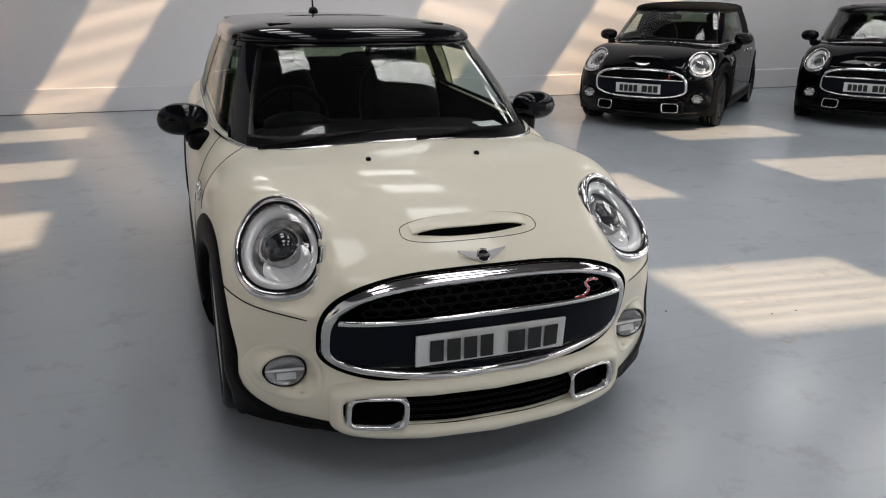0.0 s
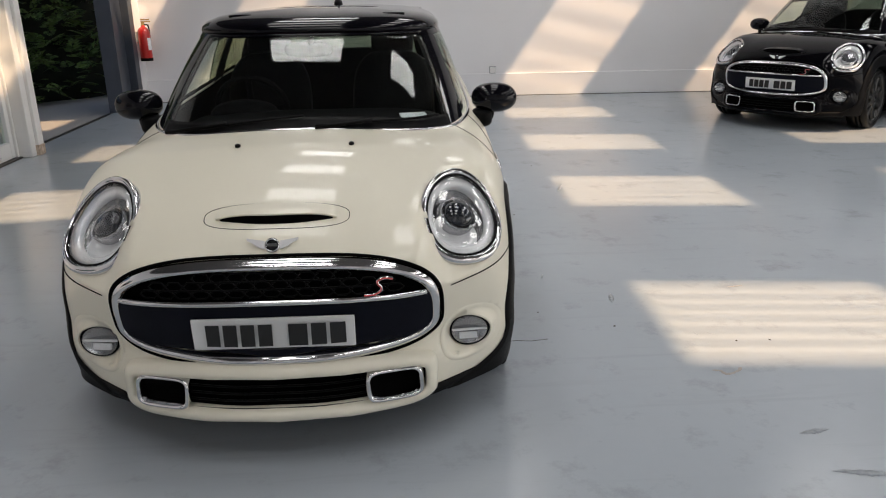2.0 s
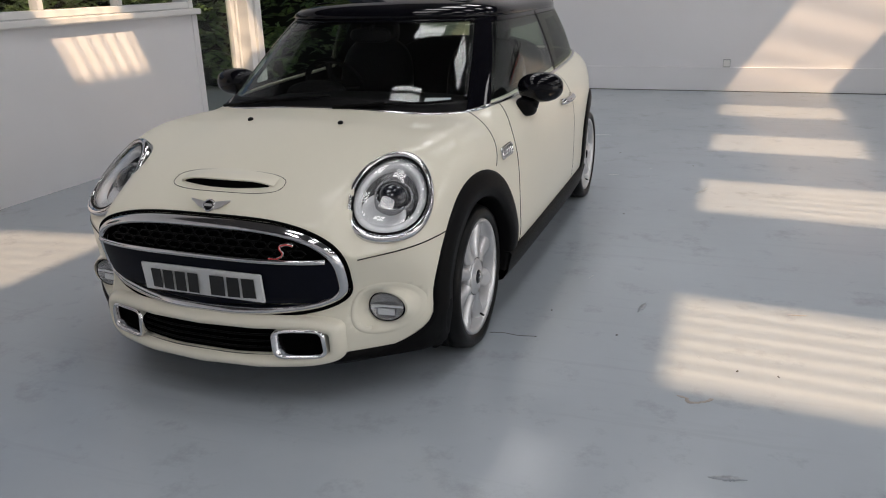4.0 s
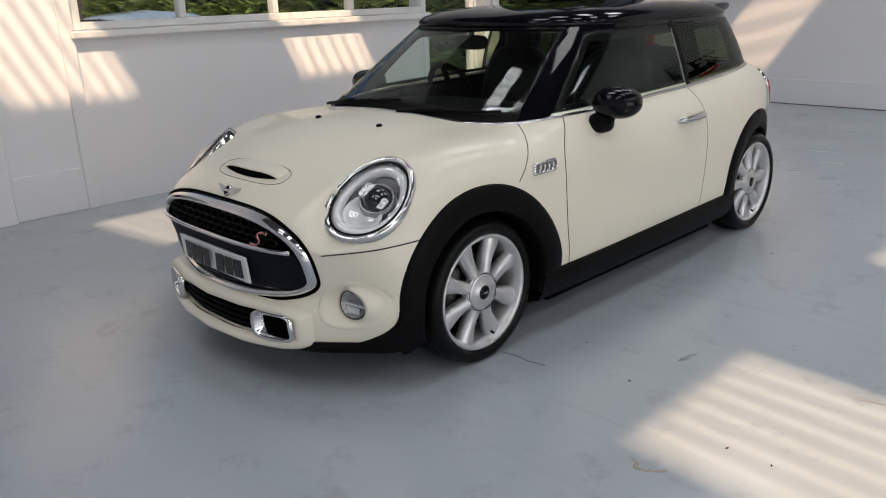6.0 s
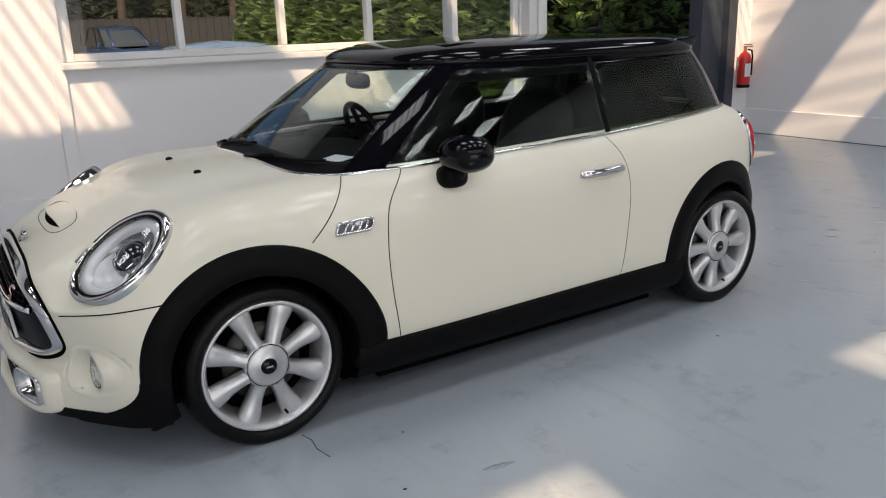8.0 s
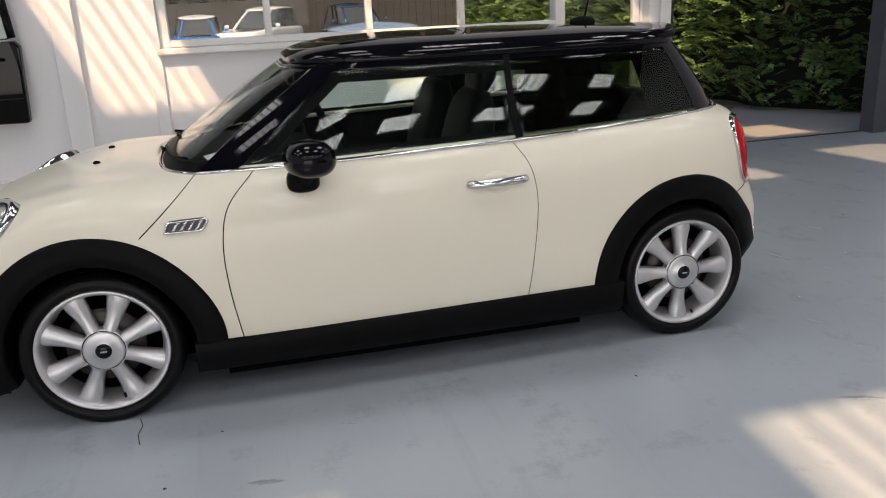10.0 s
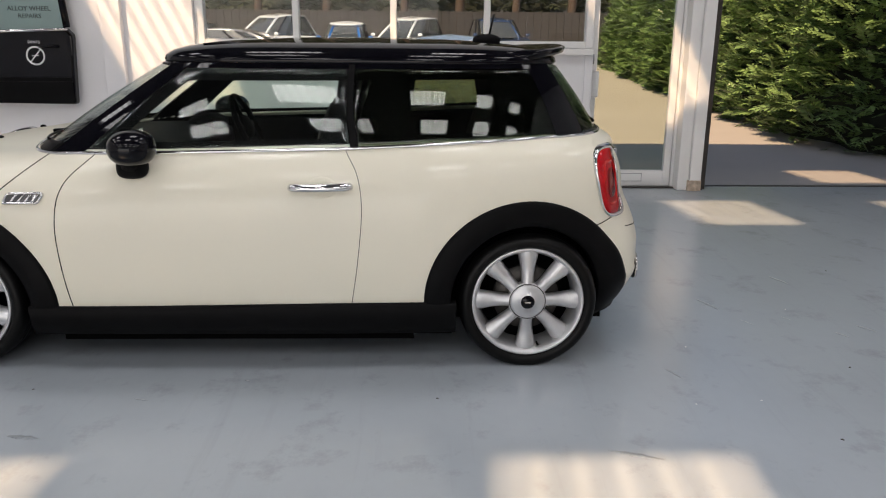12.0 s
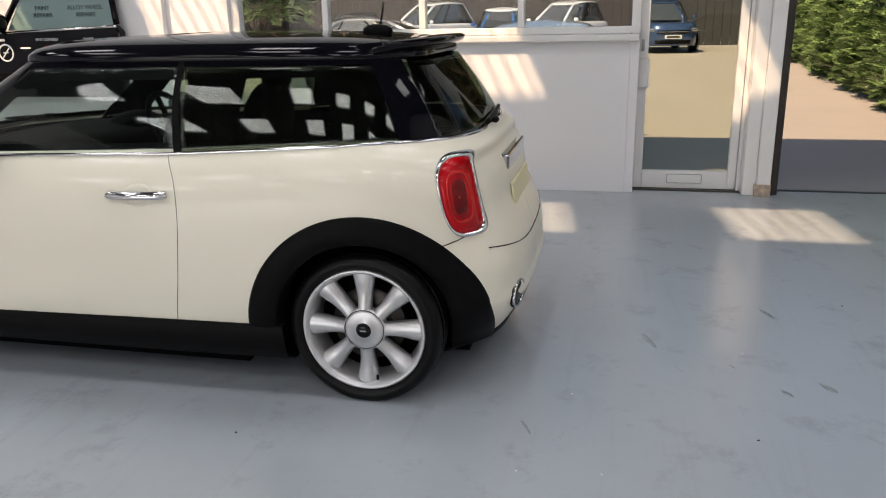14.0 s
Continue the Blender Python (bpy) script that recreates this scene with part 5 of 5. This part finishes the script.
        sp = [(2.44, 1.368, 0.0), (2.54, 1.380, 0.0), (2.64, 1.388, 0.0), (2.715, 1.391, 0.0), (2.735, 1.384, 0.0), (2.728, 1.362, 0.0), (2.67, 1.342, 0.0), (2.57, 1.318, 0.0), (2.48, 1.302, 0.0)]
        k = len(sp)
        rows = []
        for x in lin(-0.55, 0.55, 25):
            e = abs(x) / 0.55
            rows.append([(x, y - 0.17 * e ** 2.6, z - 0.018 * e ** 2) for y, z, _ in sp])
        fs = [(j * k + i, j * k + (i + 1) % k, (j + 1) * k + (i + 1) % k, (j + 1) * k + i) for j in range(24) for i in range(k)] + [tuple(range(k)), tuple(24 * k + i for i in range(k))[::-1]]
        part("roof_spoiler", ([p for r in rows for p in r], fs), GLOSSB, car, "gloss black roof spoiler")
        ae = part("roof_aerial", blob((0, 2.36, 1.405), (0.028, 0.070, 0.032), (2.2, 2.2)), CLAD, car, "short black aerial on its foot")
        part("aerial_rod", tube([(0, 2.37, 1.42), (0, 2.395, 1.53)], [0.006, 0.004], False, 8), CLAD, ae)
        rw = [cabin(1.0 + t, 0.10 + 0.05 * math.sin(t * 9), 0, 0.02) for t in lin(-0.06, 0.10, 9)]
        part("rear_wiper", join(tube(rw, 0.009, False, 6), blob(cabin(1.0, 0.04, 0, 0.02), (0.024, 0.020, 0.016))), CLAD, car)
    grille(car)
    number_plate(car, nose_y(0, 0.472) - 0.028, 0.472, -4)
    bumper_mouth(car, paint)
    # black valance under the nose and tail
    for fn, nm, s in ((nose_y, "front_valance", -1), (tail_y, "rear_valance", 1)):
        g = grid(lambda x, k: (x * (1, 1.0, 0.97)[k], fn(x, 0.2) + s * (0.002, 0.004, -0.05)[k], (0.215, 0.185, 0.150)[k]), [0.66 * math.sin(a) for a in lin(-1.5, 1.5, 48)], range(3))
        part(nm, g, CLAD, car, "matt black lower valance", thick=0.006)
    # bonnet scoop, badge and washer jets
    def scoop(r, dz):
        out = []
        for t in lin(0, 2 * math.pi * 47 / 48, 48):
            x, v = sup(0.243 * r, 0.060 * r, 2.8, t)
            y = -0.515 - v
            out.append((x, y, body_z(x, y) + dz))
        return out
    part("shut_line", tube(scoop(1.0, 0.0003), 0.0013, True, 5), GAPSHADE, car)
    def hump(x, t):
        # from the lip over the slot (t = 0) back to the bonnet (t = 1)
        y = -0.545 + 0.014 * (x / 0.2) ** 2 + (0.11 - 0.03 * (x / 0.2) ** 2) * t
        return x, y, body_z(x, y) + 0.026 * (1 - (x / 0.212) ** 4) * (1 - smooth(0.0, 1.0, t)) - 0.001 * t
    sc = part("bonnet_scoop", grid(hump, lin(-0.205, 0.205, 33), lin(0, 1, 9)), paint, car, "low painted air scoop with a dark slot")
    def slot(x, k):
        _, y, z = hump(x, 0)
        zz = body_z(x, y - 0.012 * k) + 0.0015
        return (x, y + 0.0015, z - 0.004) if k == 0 else (x, y - 0.010 * (1 - (x / 0.19) ** 2), zz)
    # black strip coloured as the shade inside the scoop
    part("scoop_slot", grid(slot, lin(-0.188, 0.188, 27), range(2)), GAPSHADE, sc, "black strip for the shade in the forward-facing slot")
    part("scoop_lip", tube([hump(x, 0) for x in lin(-0.2, 0.2, 33)], 0.004, False, 8), paint, sc)
    by = -0.640
    bm_ = pose(0, by - 0.004, body_z(0, by) + 0.004, 58) @ Matrix.Diagonal((0.82, 0.82, 1, 1))
    wing = [(0.030, 0.018), (0.102, 0.030), (0.098, 0.020), (0.078, 0.010), (0.066, 0.000), (0.048, -0.009), (0.030, -0.015)]
    bd = part("bonnet_badge", lathe([(0, 0.011), (0.022, 0.010), (0.024, 0.006), (0.024, 0)], 30, bm_), GLOSSB, car, "winged chrome badge with a dark disc")
    for s in (-1, 1):
        part("badge_wing", moved(([(s * x, z_, 0.0) for x, z_ in wing] + [(s * x, z_, 0.007) for x, z_ in wing], [tuple(range(7)), tuple(range(7, 14)), *[(i, (i + 1) % 7, (i + 1) % 7 + 7, i + 7) for i in range(7)]]), bm_), ALLOY, bd, smooth=False)
    part("badge_ring", lathe([(0.022, 0.008), (0.025, 0.012), (0.030, 0.008), (0.030, 0)], 30, bm_), CHROME, bd)
    part("badge_bar", moved(box(-0.021, 0.021, -0.006, 0.006, 0.010, 0.0125), bm_), CHROME, bd, smooth=False)
    for sx in (-1, 1):
        part("washer_jet", blob((sx * 0.222, -0.005, body_z(0.222, 0) + 0.003), (0.011, 0.016, 0.009)), CLAD, car)
    # tail
    hy = tail_y(0, 0.86)
    part("boot_handle", join(box(-0.27, 0.27, hy - 0.05, hy + 0.012, 0.838, 0.905)), CHROME, car, "chrome boot handle strip", smooth=False, bevel=0.010)
    part("shut_line", tube([(x, tail_y(x, 0.60 - 0.05 * (1 - (x / 0.62) ** 2)) + 0.0005, 0.60 - 0.05 * (1 - (x / 0.62) ** 2)) for x in lin(-0.62, 0.62, 40)], 0.0024, False, 5), GAPSHADE, car)
    number_plate(car, tail_y(0, 0.725) - 0.004, 0.725, 8, True)
    part("rear_diffuser", grid(lambda x, z: (x, tail_y(x, z) + 0.006, z), lin(-0.42, 0.42, 30), lin(0.20, 0.30, 4)), CLAD, car, "black lower bumper insert")
    for sx in (-1, 1):
        part("bumper_vent", moved(blob((0, 0, 0), (0.066, 0.014, 0.048), (3, 3)), pose(sx * 0.480, tail_y(0.480, 0.370) - 0.016, 0.370, 0, 20 * sx, -10 * sx)), GLOSSB, car, "dark vent in the rear bumper")
        part("vent_ring", tube([moved(([(0.067 * math.cos(a), 0.008, 0.049 * math.sin(a))], []), pose(sx * 0.480, tail_y(0.480, 0.370) - 0.013, 0.370, 0, 20 * sx, -10 * sx))[0][0] for a in lin(0, 2 * math.pi * 31 / 32, 32)], 0.006, True, 6), CHROME, car, "chrome ring of the bumper vent")
        part("exhaust_tip", lathe([(0.032, -0.10), (0.036, 0.0), (0.041, 0.002), (0.042, -0.08)], 28, pose(sx * 0.06, tail_y(0, 0.22) + 0.02, 0.23, -90)), CHROME, car)
    wiper(car, 0.05, 0.58)
    wiper(car, -0.60, 0.0)
    cabin_inside(car)
    shape_nose(car)
    return car


hatchback(pose(0, 0, 0), "cream three-door hatchback with black roof and silver eight-spoke wheels", CREAM, GLOSSB, ALLOY)
hatchback(pose(4.78, 5.60, 0, 0, 0, -47.3), "black convertible hatchback with cloth hood parked by the wall", BLACKP, SOFT, ALLOYB, True)
hatchback(pose(7.51, 4.88, 0, 0, 0, -49), "black hatchback with chrome grille parked by the wall", BLACKP, GLOSSB, ALLOYB)

# ---- outside ----


def parked_car(name, label, m, paint, L=4.4, W=1.8, H=1.55, roof=None, deck=0.95):
    """A car of the car park; front towards -y of its own axes."""
    c = thing(name, label, "car", m, group="parked cars")
    w, l = W / 2, L / 2

    def lower(u, k):
        s, z = ((0.97, 0.22), (1.0, 0.35), (1.0, 0.62), (0.98, deck - 0.10), (0.93, deck - 0.02), (0.84, deck), (0.3, deck + 0.02))[k]
        x, y = sup(w, l, 4.2, u)
        fall = 0.16 * smooth(-l * 0.35, -l, y) if k > 2 else 0
        return x * s, y * s, z - fall * (z - 0.4)
    us = lin(0, 2 * math.pi * 63 / 64, 64)
    part("body", grid(lower, us, range(7), True), paint, c)

    def cab(u, v):
        yf, yr = l * (-0.42 + 0.34 * v + 0.06 * v * v), l * (0.90 - 0.20 * v)
        x, y = sup(w * (0.87 - 0.15 * v), (yr - yf) / 2, 5.0 - 1.2 * v, u)
        return x, y + (yr + yf) / 2, deck - 0.03 + (H - 0.06 - deck) * v - 0.07 * v * abs(y / ((yr - yf) / 2)) ** 3
    part("windows", grid(cab, us, lin(0, 1, 5), True), CARGLASS, c, "dark glass")

    def top(u, k):
        q, dz = ((1.0, 0), (1.02, 0.006), (0.98, 0.026), (0.85, 0.046), (0.55, 0.058), (0.02, 0.062))[k]
        x, y, z = cab(u, 1.0)
        return x * q, (y - l * 0.34) * q + l * 0.34, z + (H - 0.06 - z) * (1 - q) + dz
    part("roof", grid(top, us, range(6), True), roof or paint, c)
    for sx in (-1, 1):
        for a in (0.30, -0.06, -0.42, 1.1, -1.1):
            aa = a if sx > 0 else math.pi - a
            part("pillar", tube([cab(aa, v) for v in (0, 0.35, 0.7, 1)], 0.045 if abs(a) > 1 else 0.026, False, 6), paint if abs(a) > 1 else GLOSSB, c)
        part("door_mirror", blob((sx * (w + 0.03), -l * 0.30, deck + 0.06), (0.085, 0.05, 0.06), (2.5, 2.5), 14, 8), paint, c)
        part("headlight", blob((sx * w * 0.66, -l * 0.925, 0.70), (0.20, 0.075, 0.065), (3, 2.5), 16, 8), LENSD, c)
        for y in (-l * 0.62, l * 0.60):
            wm = pose(sx * (w - 0.12), y, 0.32) @ pose(0, 0, 0, 0, 90 * sx, 0)
            wh = part("wheel", lathe([(0.20, 0.11), (0.24, 0.125), (0.30, 0.11), (0.32, 0.07), (0.32, -0.1), (0.2, -0.1)], 28, wm), RUBBER, c)
            part("rim", lathe([(0.001, 0.10), (0.07, 0.105), (0.15, 0.09), (0.20, 0.115), (0.205, 0.10)], 20, wm), ALLOY, wh)
            part("wheel_arch", lathe([(0.33, 0.122), (0.37, 0.126), (0.375, 0.11)], 28, wm), CLAD, c)
    part("grille", grid(lambda x, z: (x, -l * (1 - abs(x / w) ** 4.2) ** (1 / 4.2) - 0.008, z), lin(-w * 0.55, w * 0.55, 12), lin(0.58, 0.70, 3)), GLOSSB, c, thick=0.01)
    part("chrome_strip", tube([(x, -l * (1 - abs(x / w) ** 4.2) ** (1 / 4.2) - 0.015, 0.65) for x in lin(-w * 0.55, w * 0.55, 12)], 0.012, False, 6), CHROME, c)
    p = part("number_plate", box(-0.26, 0.26, -l - 0.03, -l - 0.01, 0.44, 0.55), PLATEW, c, smooth=False)
    part("dark_bar", box(-0.2, 0.2, -l - 0.034, -l - 0.028, 0.465, 0.525), INK, p, smooth=False)
    part("lower_intake", grid(lambda x, z: (x, -l * (1 - abs(x / w) ** 4.2) ** (1 / 4.2) - 0.006, z), lin(-w * 0.6, w * 0.6, 12), lin(0.28, 0.40, 3)), CLAD, c, thick=0.01)
    return c


P_BLUE = mat("metallic blue paint", (0.035, 0.075, 0.19), 0.25, 0.4, coat=1.0)
P_BRIGHT = mat("bright blue paint", (0.02, 0.12, 0.42), 0.25, coat=1.0)
P_WHITE = mat("white car paint", (0.64, 0.74, 0.84), 0.25, coat=1.0)
P_SILVER = mat("silver car paint", (0.50, 0.54, 0.58), 0.25, 0.6, coat=1.0)
P_DARK = mat("dark car paint", (0.02, 0.022, 0.03), 0.2, coat=1.0)
parked_car("people_carrier", "metallic blue people carrier parked before the fence", pose(-24.9, 4.75, ground_z(-24.9), 0, 0, 98), P_BLUE, 4.4, 1.84, 1.68, None, 1.02)
parked_car("crossover_car", "white crossover car parked before the fence", pose(-24.8, 1.45, ground_z(-24.8), 0, 0, 62), P_WHITE, 4.4, 1.84, 1.70, None, 1.0)
parked_car("small_hatchback", "bright blue small hatchback with a white roof", pose(-24.6, -0.65, ground_z(-24.6), 0, 0, 90), P_BRIGHT, 3.8, 1.74, 1.52, P_WHITE, 0.9)
parked_car("crossover_car", "white crossover car parked before the fence", pose(-24.8, -3.4, ground_z(-24.8), 0, 0, 58), P_WHITE, 4.4, 1.84, 1.76, None, 1.0)
parked_car("estate_car", "dark saloon car in the car park", pose(-24.3, -6.0, ground_z(-24.3), 0, 0, 92), P_DARK, 4.5, 1.82, 1.46, None, 0.92)
parked_car("estate_car", "white estate car standing close outside the window", pose(-11.2, -4.4, ground_z(-11.2), 0, 0, 176), P_WHITE, 4.6, 1.82, 1.41, None, 0.94)
parked_car("estate_car", "silver car standing outside the window", pose(-16.5, -2.2, ground_z(-16.5), 0, 0, 172), P_SILVER, 4.4, 1.82, 1.42, None, 0.94)
P_PALE = mat("pale blue paint", (0.32, 0.46, 0.66), 0.25, 0.3, coat=1.0)
parked_car("small_hatchback", "pale blue hatchback standing close outside the window", pose(-6.6, 2.45, ground_z(-6.6), 0, 0, 92), P_PALE, 3.8, 1.72, 1.425, None, 0.9)

# close-board fence beyond the cars
fence = thing("fence", "weathered dark close-board fence behind the parked cars", "fence", kind="structure")
_board = None
for i in range(125):
    y = -26 + 0.31 * i
    if _board is None:
        _board = part("board", box(-0.02, 0.02, 0, 0.295, 0, 1.95), FENCE, fence, smooth=False)
        ob = _board
    else:
        ob = new("board", _board.data)
        ob.parent = fence
    ob.location = (-28.6 + 0.012 * (i % 2), y, ground_z(-28.6))
for i in range(15):
    part("fence_post", box(-28.72, -28.63, -26 + 2.6 * i, -25.9 + 2.6 * i, 0.2, 2.25), FENCE, fence, smooth=False)


def frond(pairs, width):
    """A flat feathery frond one unit long: leaflets in pairs along a drooping stem."""
    vs, fs = [], []
    for i in range(pairs):
        t = i / pairs
        ln = 0.42 * (1 - t) ** 0.7 + 0.10
        for sd in (-1, 1):
            d = np.array((0.62, 0.78 * sd, 0.0))
            p = np.array((t, 0.0, -0.18 * t * t))
            q = np.array((-d[1], d[0], 0.0)) * ln * width
            k = len(vs)
            vs += [p, p + d * ln * 0.5 - q + (0, 0, 0.02), p + d * ln + (0, 0, -0.10 * ln), p + d * ln * 0.5 + q + (0, 0, 0.02)]
            fs.append((k, k + 1, k + 2, k + 3))
    k = len(vs)
    vs += [np.array(c) for c in ((0.75, -0.05, -0.10), (1.0, 0, -0.2), (0.75, 0.05, -0.10), (0.6, 0, -0.06))]
    fs.append((k, k + 1, k + 2, k + 3))
    return np.array(vs), fs


def sprays(n, place, size, seed, pairs=5, width=0.26):
    """Many fronds, each turned its own way."""
    rng = random.Random(seed)
    base, faces = frond(pairs, width)
    vs, fs = [], []
    for i in range(n):
        p, d = place(rng)
        d = Vector(d).normalized()
        side = d.cross(Vector((rng.uniform(-0.5, 0.5), rng.uniform(-0.5, 0.5), 1))).normalized()
        up = side.cross(d)
        m = np.array((d, side, up)) * size * rng.uniform(0.6, 1.5)
        vs.append(base @ m + np.array(p))
        k = i * len(base)
        fs += [(a + k, b + k, c + k, e + k) for a, b, c, e in faces]
    return np.concatenate(vs).tolist(), fs


def hedge_place(line, h, depth):
    """Points on the bumpy face and top of a hedge that follows a plan line."""
    seg = [(Vector(a), Vector(b)) for a, b in zip(line, line[1:])]
    lens = [(b - a).length for a, b in seg]
    tot = sum(lens)

    def place(rng):
        t = rng.random() ** 0.8 * tot
        t = tot - t
        for (a, b), l in zip(seg, lens):
            if t <= l:
                break
            t -= l
        base = a + (b - a) * (t / l)
        dirn = (b - a).normalized()
        out = Vector((dirn.y, -dirn.x))
        z = h * rng.random() ** 0.85
        bump = 0.28 * noise.noise(Vector((base.x * 0.9, base.y * 0.9, z * 1.1))) + 0.16 * noise.noise(Vector((base.x * 2.6, base.y * 2.6, z * 2.6)))
        lean = -0.22 * z + 0.25 * math.sin(min(1, z / 0.5) * math.pi / 2)
        o = bump + lean - rng.random() ** 2 * depth
        p = (base.x + out.x * o, base.y + out.y * o, z - 0.03)
        d = (out.x + rng.uniform(-0.7, 0.7), out.y + rng.uniform(-0.7, 0.7), rng.uniform(-0.2, 0.9))
        return p, d
    return place


LINE = [(-25.0, 8.7), (-16.0, 7.95), (-11.3, 7.72), (-9.5, 7.62), (-7.4, 7.40), (-6.06, 7.48), (-5.2, 7.95), (-4.4, 8.65), (-3.8, 9.8)]
hedge = tagged(part("hedge", sprays(14500, hedge_place(LINE, 4.2, 0.45), 0.25, 3), LEAF, smooth=False), "tall green conifer hedge along the drive", "hedge", kind="stuff")
_pts = []
for a, b in zip(LINE, LINE[1:]):
    for k in range(10):
        t = k / 10
        _pts.append((a[0] + (b[0] - a[0]) * t, a[1] + (b[1] - a[1]) * t))
_pts.append(LINE[-1])


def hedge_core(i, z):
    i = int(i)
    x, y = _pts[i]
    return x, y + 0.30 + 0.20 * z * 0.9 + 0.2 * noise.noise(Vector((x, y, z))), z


# Near-black backing: the shade between the fronds is put into its colour.
tagged(part("hedge_core", grid(hedge_core, range(len(_pts)), lin(-0.04, 4.3, 12)), mat("hedge shade", (0.012, 0.016, 0.008), 0.95, var=0.4, scale=5), thick=0.6), "near-black sheet inside the hedge, shade put into its colour", "hedge", kind="stuff")


def wood_place(rng):
    y, z = rng.uniform(-30, 16), 1.2 + 8.0 * rng.random()
    x = -32.0 - rng.random() * 4 + 1.2 * noise.noise(Vector((y * 0.4, z * 0.5, 0)))
    return (x, y, z), (1, rng.uniform(-0.8, 0.8), rng.uniform(-0.5, 0.6))


def shrub_place(rng):
    a, b, r = rng.uniform(0, 2 * math.pi), rng.uniform(-0.5, 1.4), 1.0 + 0.25 * rng.gauss(0, 1)
    d = (math.cos(a) * math.cos(b), math.sin(a) * math.cos(b), math.sin(b))
    k = 1 + 0.35 * noise.noise(Vector(d) * 2.2)
    return (d[0] * 0.9 * r * k, d[1] * 1.7 * r * k, 1.75 + d[2] * 0.95 * r * k), (d[0] + rng.uniform(-0.6, 0.6), d[1] + rng.uniform(-0.6, 0.6), d[2] + rng.uniform(-0.2, 0.6))


for x, y in ((-26.6, -10.8), (-26.8, -15.0)):
    sh = thing("shrub", "sunlit bright green shrub before the dark fence", "shrub", pose(x, y, ground_z(x)), group="shrubs by the fence")
    part("crown", sprays(1300, shrub_place, 0.30, 17, 4, 0.32), LEAF, sh, "bright green leaves", smooth=False)
    for k in range(4):
        part("stem", tube([(0.05 * k - 0.1, 0.1 * k - 0.15, 0), (0.12 * k - 0.2, 0.3 * k - 0.45, 1.0), (0.2 * k - 0.3, 0.7 * k - 1.0, 2.0)], [0.04, 0.03, 0.012], False, 6), BARK, sh)


tagged(part("far_trees", sprays(6000, wood_place, 0.75, 8, 3, 0.34), LEAFD, smooth=False), "dark trees behind the fence", "trees", kind="stuff")
for i, (x, y, r) in enumerate(((-36.5, -20, 0.2), (-37, -15.5, 0.24), (-36.2, -12.2, 0.18), (-37, -8.8, 0.25), (-36.4, -5.0, 0.2), (-37.2, -2.2, 0.22), (-36.3, 1.2, 0.19), (-37, 3.6, 0.24), (-36.5, 6.0, 0.2), (-37, 8.5, 0.22), (-36.4, 10.5, 0.18))):
    tr = thing("tree", "dark tree trunk behind the fence", "tree", pose(x + 5.6, y, 0.2), group="trees behind the fence")
    part("trunk", tube([(0, 0, 0), (0.05, 0.08, 2.0), (-0.05, 0.2, 5), (0.1, 0.3, 9)], [r, r * 0.85, r * 0.65, r * 0.3], False, 10), BARK, tr)
    part("limb", tube([(0, 0.12, 3.0), (0.3, 0.9, 4.4), (0.5, 1.5, 6)], [r * 0.4, r * 0.28, r * 0.1], False, 7), BARK, tr)
    part("limb", tube([(0, 0.12, 3.6), (-0.2, -0.8, 4.8), (0.2, -1.4, 6.4)], [r * 0.4, r * 0.28, r * 0.1], False, 7), BARK, tr)
tagged(part("backdrop", grid(lambda y, z: (-40.0, y, z), lin(-70, 40, 12), lin(-0.1, 13, 6)), mat("far wood", (0.02, 0.026, 0.014), 1.0, var=0.6, scale=1.2)), "dark mass of distant wood", "backdrop", kind="structure")
